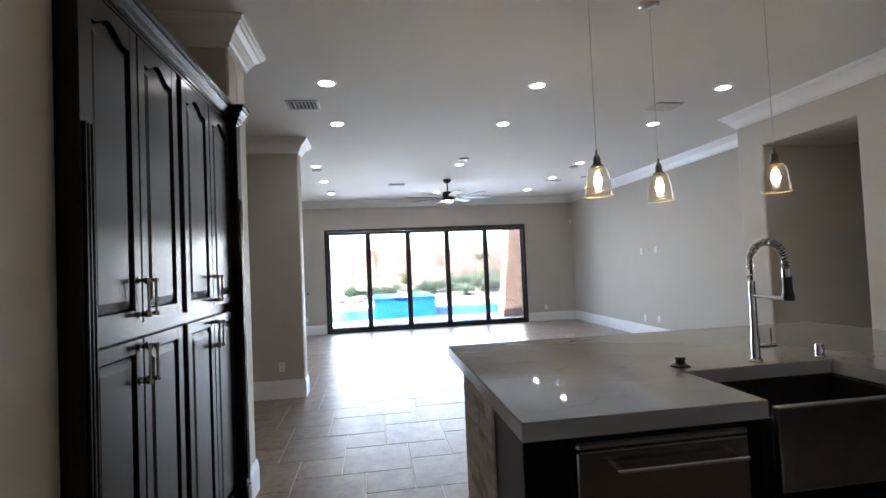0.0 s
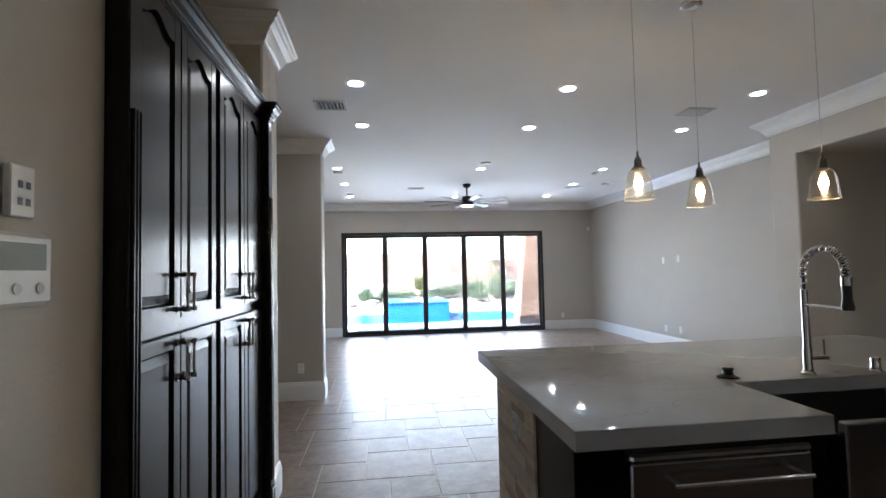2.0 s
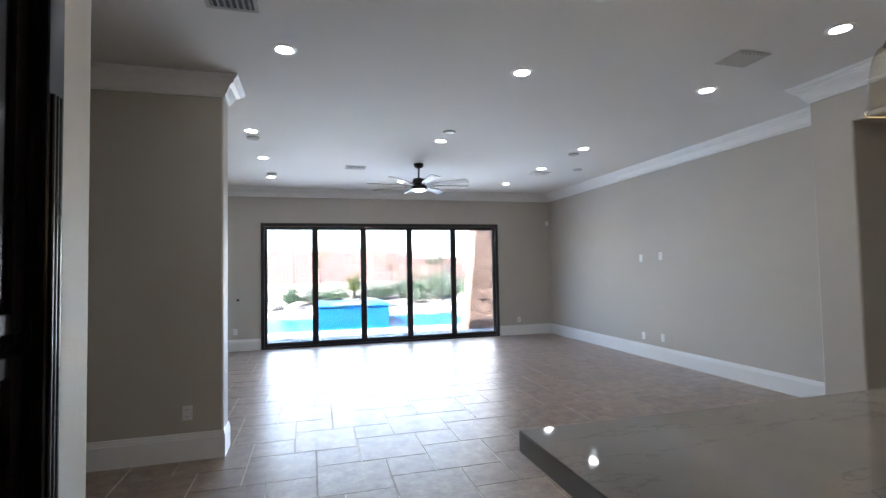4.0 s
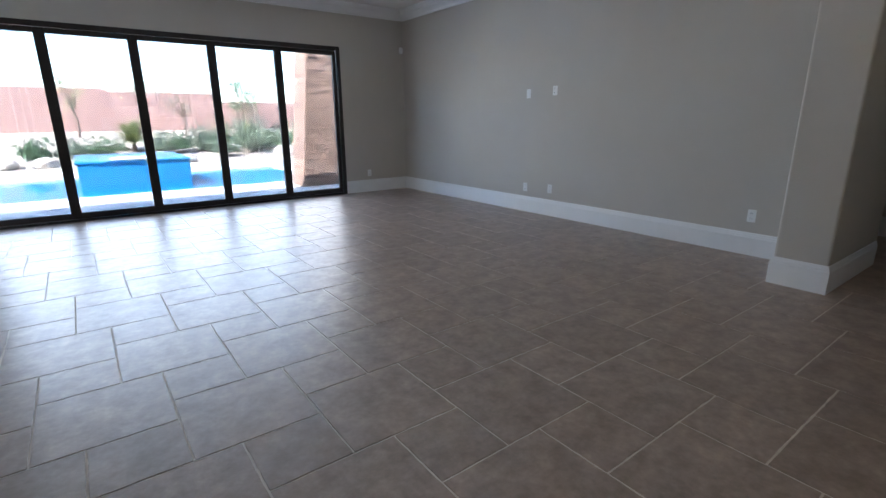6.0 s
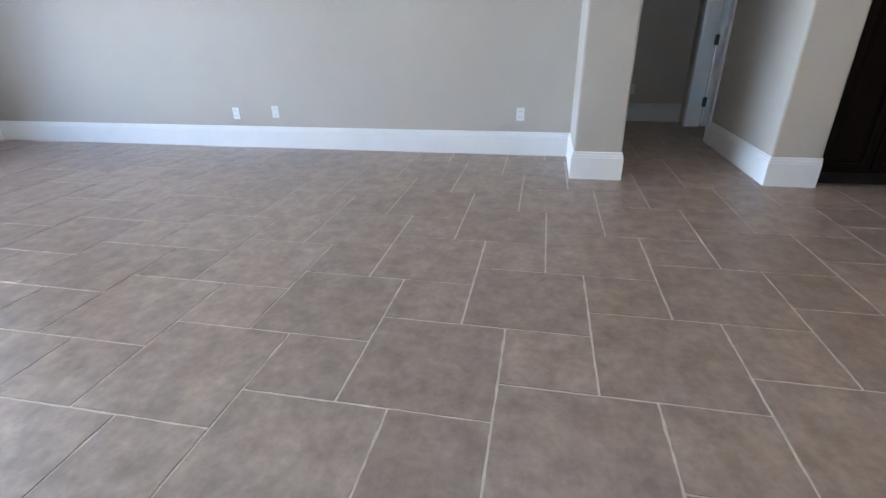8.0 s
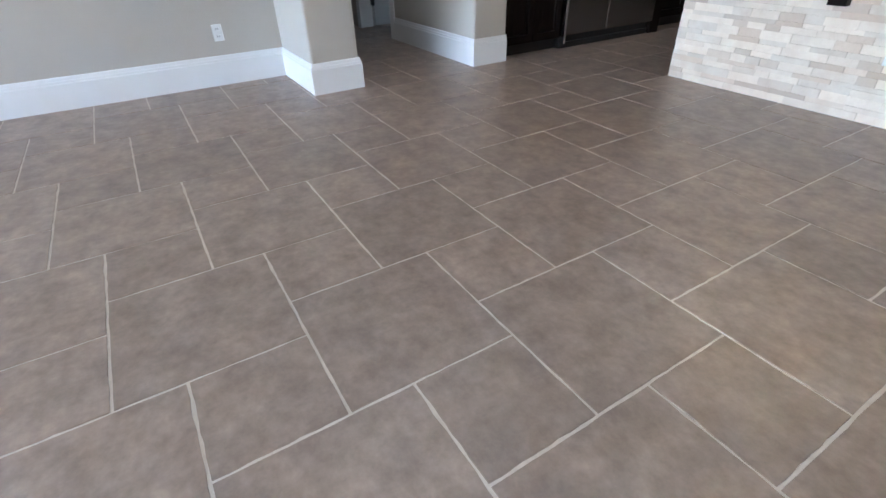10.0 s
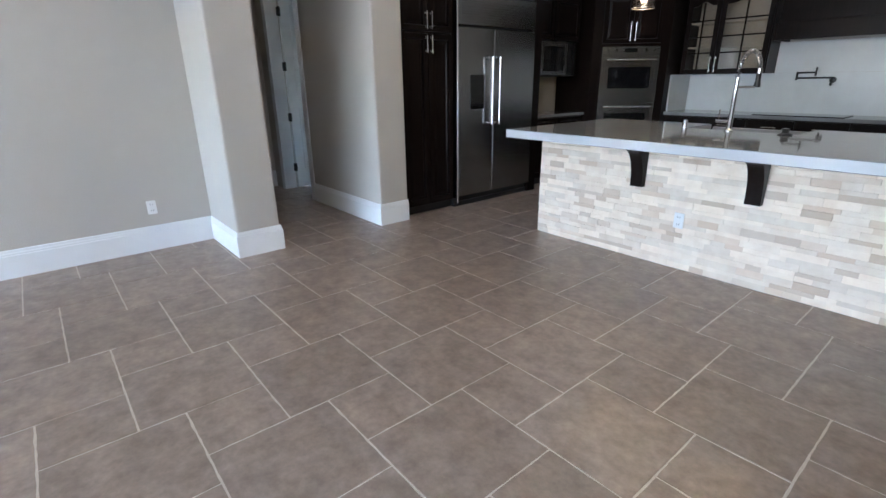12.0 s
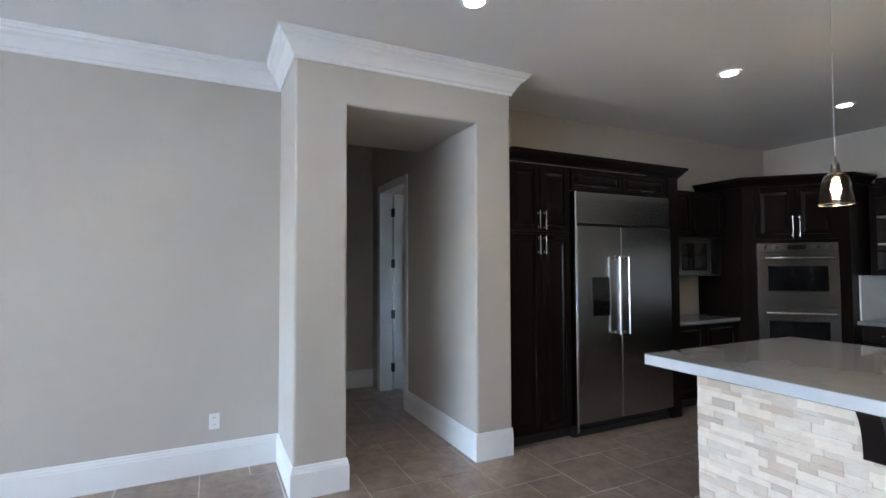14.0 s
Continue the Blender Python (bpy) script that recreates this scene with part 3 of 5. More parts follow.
def corbel(x0, x1):
    prof = []
    for i in range(13):
        a = i / 12 * math.pi / 2
        prof.append((ISL[3] + 0.055 + 0.150 * (1 - math.cos(a)), 0.605 + 0.265 * math.sin(a)))
    outline = [(ISL[3] + 0.004, 0.58), (ISL[3] + 0.055, 0.58)] + prof + [(ISL[3] + 0.205, 0.906), (ISL[3] + 0.004, 0.906)]
    bm = bmesh.new()
    plate(bm, outline, 'x', x0, x1)
    part("corbel", bm, M_ESPRESSO, island, "dark curved wooden corbel")


corbel(5.865, 5.96)
corbel(5.065, 5.16)

# worktop of the island, with a notch for the apron sink
SLAB = (4.212, 6.915, 6.875, 8.465)
bm = bmesh.new()
plate(bm, [(SLAB[0], SLAB[1]), (5.115, SLAB[1]), (5.115, 7.385), (5.875, 7.385), (5.875, SLAB[1]), (SLAB[2], SLAB[1]), (SLAB[2], SLAB[3]), (SLAB[0], SLAB[3])], 'z', 0.909, 0.975)
bmesh.ops.recalc_face_normals(bm, faces=bm.faces)
bmesh.ops.bevel(bm, geom=[e for e in bm.edges], offset=0.004, segments=1, affect='EDGES')
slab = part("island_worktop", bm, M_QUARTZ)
slab.data.materials.append(M_QUARTZ_DAYLIT)
# upright faces take the lighter copy, painting in the window light they catch
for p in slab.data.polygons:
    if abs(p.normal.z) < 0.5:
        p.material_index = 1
tagged(slab, "thick polished grey-white quartz worktop on the island, edge coloured paler as if daylit", "worktop")

# apron sink
sink = thing("apron_sink", "dark stainless apron-front sink set in the island", "sink")
bm = bmesh.new()
sx0, sx1, sy0, sy1, zb, zt = 5.125, 5.865, 6.885, 7.40, 0.66, 0.935
cuboid(bm, (sx0, sy0, zb), (sx1, sy0 + 0.035, zt + 0.02), 0.008, 2)
part("apron", bm, M_SINK, sink)
bm = bmesh.new()
cuboid(bm, (sx0, sy0 + 0.035, zb), (sx0 + 0.012, sy1, 0.907))
cuboid(bm, (sx1 - 0.012, sy0 + 0.035, zb), (sx1, sy1, 0.907))
cuboid(bm, (sx0 + 0.012, sy1 - 0.012, zb), (sx1 - 0.012, sy1, 0.907))
cuboid(bm, (sx0 + 0.012, sy0 + 0.035, zb), (sx1 - 0.012, sy1 - 0.012, zb + 0.012))
part("basin", bm, M_SINK, sink)

# dishwasher
dish = thing("dishwasher", "stainless steel dishwasher with bar handle built into the island", "dishwasher")
box("body", (4.40, 6.97, 0.10), (5.05, 7.55, 0.90), M_BLACK, dish)
box("front", (4.405, 6.938, 0.11), (5.047, 6.97, 0.852), M_STEEL, dish, bevel=0.006)
box("control_strip", (4.405, 6.935, 0.855), (5.047, 6.97, 0.882), M_CHROME, dish, "bright polished steel control strip", bevel=0.008)
bm = bmesh.new()
tube(bm, [(4.52, 6.888, 0.797), (5.00, 6.888, 0.797)], 0.008, 10)
for xx in (4.54, 4.98):
    tube(bm, [(xx, 6.94, 0.797), (xx, 6.888, 0.797)], 0.009, 8)
part("handle", bm, M_CHROME, dish, smooth=True)

# spring faucet
fx, fy = 5.54, 7.45
faucet = thing("kitchen_faucet", "tall chrome spring pull-down kitchen faucet", "faucet")
bm = bmesh.new()
lathe(bm, [(0.030, 0.975), (0.030, 0.982), (0.022, 0.990), (0.019, 1.0), (0.019, 1.09), (0.016, 1.10), (0.014, 1.36)], (fx, fy, 0), 16)
part("post", bm, M_CHROME, faucet, smooth=True)
arc = []
for i in range(25):
    a = math.pi * i / 24
    arc.append((fx - 0.05 * i / 24, fy - 0.125 + 0.125 * math.cos(a), 1.42 + 0.12 * math.sin(a) ** 0.9 if a < math.pi - 0.01 else 1.42))
arc = [(fx, fy, 1.36)] + arc + [(fx - 0.05, fy - 0.252, 1.40)]
bm = bmesh.new()
tube(bm, arc, 0.007, 8)
part("hose", bm, M_BLACK, faucet)
coil = []
for k in range(720):
    u = k / 719 * (len(arc) - 1)
    i = min(int(u), len(arc) - 2)
    p = Vector(arc[i]).lerp(Vector(arc[i + 1]), u - i)
    d = (Vector(arc[i + 1]) - Vector(arc[i])).normalized()
    s = Vector((1, 0, 0))
    o = d.cross(s).normalized()
    ang = k * 2 * math.pi / 21
    coil.append(p + (s * math.cos(ang) + o * math.sin(ang)) * 0.0145)
bm = bmesh.new()
tube(bm, coil, 0.0032, 5)
part("spring", bm, M_CHROME, faucet, smooth=True)
bm = bmesh.new()
lathe(bm, [(0.014, 1.41), (0.018, 1.395), (0.018, 1.33), (0.024, 1.30), (0.022, 1.285)][::-1], (fx - 0.05, fy - 0.253, 0), 14)
head = part("spray_head", bm, M_BLACK, faucet, "black spray head", smooth=True)
bm = bmesh.new()
lathe(bm, [(0.012, 1.425), (0.0195, 1.42), (0.0195, 1.385), (0.012, 1.38)][::-1], (fx - 0.05, fy - 0.253, 0), 14)
part("collar", bm, M_CHROME, head, "chrome collar", smooth=True)
bm = bmesh.new()
tube(bm, [(fx, fy, 1.29), (fx - 0.045, fy - 0.225, 1.29)], 0.008, 8)
part("holder_arm", bm, M_CHROME, faucet, smooth=True)
bm = bmesh.new()
tube(bm, [(fx, fy, 1.045), (fx + 0.10, fy, 1.045)], 0.013, 10)
tube(bm, [(fx + 0.085, fy, 1.045), (fx + 0.085, fy, 1.13)], 0.004, 6)
part("lever", bm, M_CHROME, faucet, smooth=True)

# small fittings on the worktop
soap = thing("soap_dispenser", "short chrome cylinder dispenser on the island worktop", "dispenser")
bm = bmesh.new()
lathe(bm, [(0.024, 0.975), (0.024, 0.98), (0.019, 0.985), (0.019, 1.035), (0.016, 1.04)], (5.875, 7.44, 0), 14)
part("body", bm, M_CHROME, soap, smooth=True)
stopper = thing("sink_stopper", "black round sink stopper lying on the worktop", "stopper")
bm = bmesh.new()
lathe(bm, [(0.045, 0.976), (0.047, 0.980), (0.030, 0.988), (0.024, 0.990), (0.020, 1.004), (0.026, 1.012), (0.022, 1.020), (0.010, 1.022)], (5.165, 7.48, 0), 18)
part("body", bm, M_BLACK, stopper, smooth=True)

# ---- east kitchen wall ----
KX = 8.08
YP0, YP1 = 7.995, 8.665
tall = thing("tall_cabinet", "tall espresso-stained pantry cabinet beside the refrigerator", "cabinet")
box("body", (KX, YP0, 0.10), (8.69, YP1, 2.40), M_ESPRESSO, tall)
box("toe_board", (KX + 0.06, YP0, 0.0), (8.69, YP1, 0.10), M_BLACK, tall)
half = (YP1 - YP0 - 0.02) / 2
for i in range(2):
    y1 = YP1 - 0.01 - i * half
    for z0, z1 in ((0.115, 1.795), (1.81, 2.39)):
        d = panel_door(tall, half - 0.002, z0, z1, lambda a, o, z, y1=y1: (KX - o, y1 - a, z), False, M_ESPRESSO)
        yh = y1 - half + 0.03 if i == 0 else y1 - 0.03
        zz = (z1 - 0.16, z1 - 0.04) if z0 < 1 else (z0 + 0.04, z0 + 0.16)
        bar_handle(d, (KX - 0.02, yh, zz[0]), (KX - 0.02, yh, zz[1]), (-1, 0, 0))

YF0, YF1 = 6.752, 7.98
fridge = thing("refrigerator", "wide built-in stainless side-by-side refrigerator", "refrigerator")
box("body", (KX + 0.02, YF0, 0.04), (8.68, YF1, 2.188), M_BLACK, fridge)
bm = bmesh.new()
cuboid(bm, (KX - 0.055, YF1 - 0.022, 0.05), (KX + 0.02, YF1, 2.188), 0.004)
part("side_trim", bm, M_CHROME, fridge, "bright polished side trim")
bm = bmesh.new()
cuboid(bm, (KX - 0.04, YF0, 1.895), (KX + 0.02, YF1 - 0.022, 2.188), 0.004)
for k in range(9):
    cuboid(bm, (KX - 0.046, YF0 + 0.06, 1.925 + k * 0.024), (KX - 0.038, YF1 - 0.09, 1.935 + k * 0.024), 0.002)
part("grille", bm, M_STEEL, fridge, "louvred steel top grille")
ymid = 7.432
for y0, y1, hy in ((ymid + 0.003, YF1 - 0.024, ymid + 0.080), (YF0, ymid - 0.003, ymid - 0.034)):
    d = box("door", (KX - 0.05, y0, 0.12), (KX + 0.018, y1, 1.878), M_STEEL, fridge, bevel=0.006)
    bm = bmesh.new()
    tube(bm, [(KX - 0.115, hy, 0.89), (KX - 0.115, hy, 1.60)], 0.012, 12)
    for z in (0.90, 1.59):
        tube(bm, [(KX - 0.05, hy, z), (KX - 0.115, hy, z)], 0.014, 10)
        tube(bm, [(KX - 0.051, hy, z), (KX - 0.058, hy, z)], 0.022, 12)
    part("handle", bm, M_CHROME, d, smooth=True)
    if y0 > ymid:
        bm = bmesh.new()
        cuboid(bm, (KX - 0.056, 7.58, 1.062), (KX - 0.048, 7.79, 1.415), 0.003)
        part("dispenser", bm, M_BLACKGLASS, d, "black glass ice and water dispenser")
box("kick_plate", (KX + 0.0, YF0, 0.0), (8.6, YF1, 0.05), M_BLACK, fridge)
box("over_fridge_panel", (KX, YF0 - 0.008, 2.195), (8.69, YP0 - 0.005, 2.40), M_ESPRESSO, None)
ofc = bpy.data.objects["over_fridge_panel"]
ofc.name = "bridge_cabinet"
tagged(ofc, "espresso-stained bridge cabinet above the refrigerator", "cabinet")
for y0, y1 in ((YF0, 7.365), (7.37, 7.985)):
    d = panel_door(ofc, y1 - y0, 2.205, 2.39, lambda a, o, z, y1=y1: (KX - o, y1 - a, z), False, M_ESPRESSO, rail=0.045)
    bar_handle(d, (KX - 0.02, (y0 + y1) / 2 - 0.06, 2.235), (KX - 0.02, (y0 + y1) / 2 + 0.06, 2.235), (-1, 0, 0))
ep = box("end_panel", (KX - 0.02, 6.60, 0.0), (8.69, 6.74, 2.40), M_ESPRESSO)
tagged(ep, "espresso-stained tall end panel beside the refrigerator", "panel")
bm = bmesh.new()
sweep(bm, [(0, 2.40), (0.010, 2.40), (0.014, 2.42), (0.035, 2.435), (0.055, 2.465), (0.072, 2.48), (0.075, 2.50), (0, 2.50)], [(8.69, 6.60), (KX - 0.02, 6.60), (KX - 0.02, YP1)])
cr = part("cabinet_crown", bm, M_ESPRESSO)
tagged(cr, "espresso-stained crown over the tall cabinets", "moulding")

# coffee station between refrigerator and ovens
base = thing("base_cabinet", "espresso-stained base cabinet under a short counter", "cabinet")
box("body", (8.21, 5.45, 0.10), (8.69, 6.595, 0.88), M_ESPRESSO, base)
box("toe_board", (8.27, 5.45, 0), (8.69, 6.595, 0.10), M_BLACK, base)
for y0, y1 in ((5.47, 6.02), (6.03, 6.585)):
    d = panel_door(base, y1 - y0, 0.12, 0.87, lambda a, o, z, y1=y1: (8.21 - o, y1 - a, z), False, M_ESPRESSO)
    bar_handle(d, (8.19, (y0 + y1) / 2 - 0.06, 0.83), (8.19, (y0 + y1) / 2 + 0.06, 0.83), (-1, 0, 0))
ct = box("short_worktop", (8.172, 5.45, 0.882), (8.69, 6.595, 0.92), M_QUARTZ, bevel=0.003)
tagged(ct, "short polished quartz worktop beside the refrigerator", "worktop")
micro = thing("microwave", "dark built-in microwave under the wall cabinet", "microwave")
box("body", (8.30, 5.59, 1.395), (8.69, 6.35, 1.825), M_BLACK, micro, bevel=0.006)
box("door", (8.275, 5.78, 1.405), (8.30, 6.345, 1.815), M_STEEL, micro, bevel=0.005)
box("window", (8.270, 5.86, 1.46), (8.276, 6.27, 1.76), M_BLACKGLASS, micro)
box("control_panel", (8.275, 5.595, 1.405), (8.30, 5.77, 1.815), M_BLACKGLASS, micro)
upper = thing("wall_cabinet", "espresso-stained wall cabinet above the microwave", "cabinet")
box("body", (8.34, 5.45, 1.83), (8.69, 6.595, 2.35), M_ESPRESSO, upper)
for y0, y1 in ((5.47, 6.02), (6.03, 6.585)):
    panel_door(upper, y1 - y0, 1.84, 2.34, lambda a, o, z, y1=y1: (8.34 - o, y1 - a, z), False, M_ESPRESSO)

# diagonal corner with double oven
DA, DB = Vector((8.13, 5.44)), Vector((7.42, 4.73))
du = (DB - DA).normalized()
dn = Vector((-du.y, du.x)) * -1
if dn.x > 0:
    dn = -dn
def diag(a, o, z):
    p = DA + du * a + dn * o
    return (p.x, p.y, z)


oven_cab = thing("oven_cabinet", "espresso-stained corner cabinet holding the double oven", "cabinet")
bm = bmesh.new()
plate(bm, [(8.13, 5.44), (7.42, 4.73), (7.42, SOUTH + 0.005), (8.69, SOUTH + 0.005), (8.69, 5.44)], 'z', 0.0, 2.43)
part("body", bm, M_ESPRESSO, oven_cab)
bm = bmesh.new()
sweep(bm, [(0, 2.40), (0.010, 2.40), (0.014, 2.42), (0.035, 2.44), (0.055, 2.47), (0.075, 2.485), (0.075, 2.505), (0, 2.505)], [(7.42, 4.3), (7.42, 4.73), (8.13, 5.44), (8.69, 5.44)])
part("crown", bm, M_ESPRESSO, oven_cab)


def diag_part(name, boxes, mat, parent, label=""):
    bm = bmesh.new()
    for a0, a1, o0, o1, z0, z1 in boxes:
        cuboid(bm, (a0, o0, z0), (a1, o1, z1), 0.003)
    for v in bm.verts:
        v.co = Vector(diag(v.co.x, v.co.y, v.co.z))
    return part(name, bm, mat, parent, label)


for a0, a1 in ((0.12, 0.50), (0.505, 0.885)):
    d = panel_door(oven_cab, a1 - a0, 1.80, 2.39, lambda a, o, z, a0=a0: diag(a0 + a, o, z), False, M_ESPRESSO)
    ah = a1 - 0.03 if a0 < 0.3 else a0 + 0.03
    bar_handle(d, diag(ah, 0.02, 1.84), diag(ah, 0.02, 2.04), (dn.x, dn.y, 0))
oven = thing("double_oven", "stainless steel built-in double wall oven", "oven")
A0, A1 = 0.125, 0.88
diag_part("frame", [(A0, A1, 0.002, 0.02, 0.42, 1.76)], M_STEEL, oven)
diag_part("control_panel", [(A0, A1, 0.02, 0.045, 1.655, 1.76)], M_STEEL, oven)
diag_part("display", [(0.42, 0.585, 0.045, 0.048, 1.685, 1.735)], M_BLACKGLASS, oven)
for a in (0.20, 0.31, 0.69, 0.80):
    bm = bmesh.new()
    tube(bm, [diag(a, 0.043, 1.71), diag(a, 0.07, 1.71)], 0.02, 12)
    part("knob", bm, M_CHROME, oven, smooth=True)
for z0, z1 in ((1.06, 1.645), (0.45, 1.045)):
    dd = diag_part("door", [(A0, A1, 0.02, 0.055, z0, z1)], M_STEEL, oven)
    diag_part("window", [(0.225, 0.78, 0.055, 0.058, z0 + 0.17, z1 - 0.14)], M_BLACKGLASS, dd)
    bm = bmesh.new()
    tube(bm, [diag(A0 + 0.06, 0.105, z1 - 0.055), diag(A1 - 0.06, 0.105, z1 - 0.055)], 0.012, 10)
    for a in (A0 + 0.09, A1 - 0.09):
        tube(bm, [diag(a, 0.05, z1 - 0.055), diag(a, 0.105, z1 - 0.055)], 0.009, 8)
    part("handle", bm, M_CHROME, dd, smooth=True)

# ---- south kitchen wall ----
sb = thing("range_base_cabinet", "long espresso-stained base cabinets under the cooktop", "cabinet")
box("body", (4.60, SOUTH + 0.005, 0.10), (7.415, 4.62, 0.872), M_ESPRESSO, sb)
box("toe_board", (4.60, SOUTH + 0.005, 0), (7.415, 4.73, 0.10), M_BLACK, sb)
for i in range(5):
    x0 = 4.82 + i * 0.515
    d = panel_door(sb, 0.50, 0.12, 0.68, lambda a, o, z, x0=x0: (x0 + a, 4.62 + o, z), False, M_ESPRESSO)
    bar_handle(d, (x0 + 0.46, 4.64, 0.52), (x0 + 0.46, 4.64, 0.64), (0, 1, 0))
    dr = box("drawer", (x0, 4.62, 0.695), (x0 + 0.498, 4.64, 0.86), M_ESPRESSO, sb, bevel=0.004)
    bar_handle(dr, (x0 + 0.19, 4.64, 0.78), (x0 + 0.31, 4.64, 0.78), (0, 1, 0))
wt = box("range_worktop", (4.58, SOUTH + 0.004, 0.875), (7.416, 4.66, 0.915), M_QUARTZ, bevel=0.003)
tagged(wt, "polished grey-white quartz worktop with the cooktop", "worktop")
sp = thing("backsplash", "pale grey slab backsplash behind the cooktop", "backsplash")
box("slab", (4.60, SOUTH + 0.002, 0.917), (7.395, SOUTH + 0.018, 1.40), M_SPLASH, sp)
box("slab", (5.03, SOUTH + 0.002, 1.402), (6.34, SOUTH + 0.018, 1.76), M_SPLASH, sp)
box("side_slab", (7.398, SOUTH + 0.02, 0.917), (7.416, 4.60, 1.40), M_SPLASH, sp)
cook = thing("cooktop", "black glass cooktop set into the worktop", "cooktop")
box("glass", (5.42, 4.12, 0.916), (6.33, 4.60, 0.924), M_BLACKGLASS, cook, bevel=0.002)
gc = thing("glass_cabinet", "espresso-stained wall cabinet with mullioned arched glass doors", "cabinet")
bm = bmesh.new()
cuboid(bm, (6.345, SOUTH + 0.005, 1.40), (6.365, 4.37, 2.36))
cuboid(bm, (7.375, SOUTH + 0.005, 1.40), (7.395, 4.37, 2.36))
cuboid(bm, (6.365, SOUTH + 0.005, 1.40), (7.375, 4.37, 1.425))
cuboid(bm, (6.365, SOUTH + 0.005, 2.335), (7.375, 4.37, 2.36))
part("body", bm, M_ESPRESSO, gc)
box("back", (6.365, SOUTH + 0.005, 1.425), (7.375, SOUTH + 0.015, 2.335), M_CABIN, gc, "warm pale cabinet back")
for z in (1.73, 2.03):
    box("shelf", (6.366, SOUTH + 0.016, z), (7.374, 4.33, z + 0.018), M_CABIN, gc)
for x0, x1 in ((6.36, 6.968), (6.972, 7.39)):
    w, r, z0, z1 = x1 - x0, 0.06, 1.405, 2.355
    bm = bmesh.new()
    cuboid(bm, (x0, 4.372, z0), (x0 + r, 4.392, z1), 0.003)
    cuboid(bm, (x1 - r, 4.372, z0), (x1, 4.392, z1), 0.003)
    cuboid(bm, (x0 + r, 4.372, z0), (x1 - r, 4.392, z0 + r), 0.003)
    plate(bm, arch_top(x0 + r, x1 - r, z1 - 0.12, 0.05) + [(x1 - r, z1), (x0 + r, z1)], 'y', 4.372, 4.392)
    d = part("door", bm, M_ESPRESSO, gc)
    bm = bmesh.new()
    cuboid(bm, ((x0 + x1) / 2 - 0.009, 4.376, z0 + r), ((x0 + x1) / 2 + 0.009, 4.390, z1 - 0.08))
    for k in range(1, 4):
        zz = z0 + r + k * (z1 - z0 - r - 0.10) / 4
        cuboid(bm, (x0 + r, 4.376, zz - 0.009), (x1 - r, 4.390, zz + 0.009))
    part("mullions", bm, M_ESPRESSO, d)
    box("pane", (x0 + r - 0.01, 4.379, z0 + r - 0.01), (x1 - r + 0.01, 4.382, z1 - 0.06), M_CABGLASS, d)
    xh = x0 + 0.03 if x0 > 6.9 else x1 - 0.03
    bar_handle(d, (xh, 4.392, 1.44), (xh, 4.392, 1.60), (0, 1, 0))
bm = bmesh.new()
sweep(bm, [(0, 2.36), (0.012, 2.36), (0.03, 2.39), (0.06, 2.43), (0.07, 2.455), (0, 2.455)], [(6.345, 4.375), (7.34, 4.375)][::-1])
part("crown", bm, M_ESPRESSO, gc)
hood = thing("range_hood", "espresso-stained wooden range hood above the cooktop", "range hood")
bm = bmesh.new()
cuboid(bm, (5.03, SOUTH + 0.02, 1.76), (5.06, 4.58, 1.95), 0.003)
cuboid(bm, (6.24, SOUTH + 0.02, 1.76), (6.27, 4.58, 1.95), 0.003)
cuboid(bm, (5.06, 4.55, 1.76), (6.24, 4.58, 1.95), 0.003)
part("skirt", bm, M_ESPRESSO, hood)
box("chimney", (5.06, SOUTH + 0.005, 1.95), (6.24, 4.54, 2.62), M_ESPRESSO, hood)
box("filter", (5.07, SOUTH + 0.03, 1.86), (6.23, 4.54, 1.88), M_STEEL, hood)
pot = thing("pot_filler", "black wall-mounted folding pot filler tap", "tap")
bm = bmesh.new()
yw = SOUTH + 0.018
tube(bm, [(5.715, yw, 1.315), (5.715, yw + 0.012, 1.315)], 0.035, 16)
tube(bm, [(5.715, yw, 1.315), (5.715, yw + 0.07, 1.315)], 0.014, 10)
part("mount", bm, M_BLACK, pot, smooth=True)
bm = bmesh.new()
tube(bm, [(5.715, yw + 0.07, 1.25), (5.715, yw + 0.07, 1.35)], 0.012, 8)
tube(bm, [(5.715, yw + 0.07, 1.34), (6.065, yw + 0.09, 1.34)], 0.010, 8)
tube(bm, [(6.065, yw + 0.09, 1.315), (6.065, yw + 0.09, 1.41)], 0.012, 8)
tube(bm, [(6.065, yw + 0.09, 1.40), (5.865, yw + 0.14, 1.40)], 0.010, 8)
tube(bm, [(5.865, yw + 0.14, 1.46), (5.865, yw + 0.14, 1.36)], 0.010, 8)
part("arms", bm, M_BLACK, pot, smooth=True)


# ---- ceiling fittings ----
def can_light(x, y):
    t = thing("recessed_light", "round white recessed ceiling light, switched on", "ceiling light", "recessed ceiling lights")
    t.location = (x, y, CEIL)
    bm = bmesh.new()
    lathe(bm, [(0.088, -0.0005), (0.088, -0.006), (0.064, -0.010), (0.056, -0.0005)], n=28, cap=False)
    part("trim_ring", bm, M_TRIM, t, smooth=True)
    bm = bmesh.new()
    lathe(bm, [(0.056, -0.004), (0.056, -0.007)], n=28)
    part("lens", bm, M_LAMP, t)
    lamp = new("lamp", bpy.data.lights.new("lamp", 'SPOT'))
    lamp.data.energy, lamp.data.color, lamp.data.shadow_soft_size, lamp.data.spot_size, lamp.data.spot_blend = CAN_POWER, (1.0, 0.97, 0.93), 0.06, radians(150), 0.8
    lamp.parent = t
    lamp.location = (0, 0, -0.03)
    return t


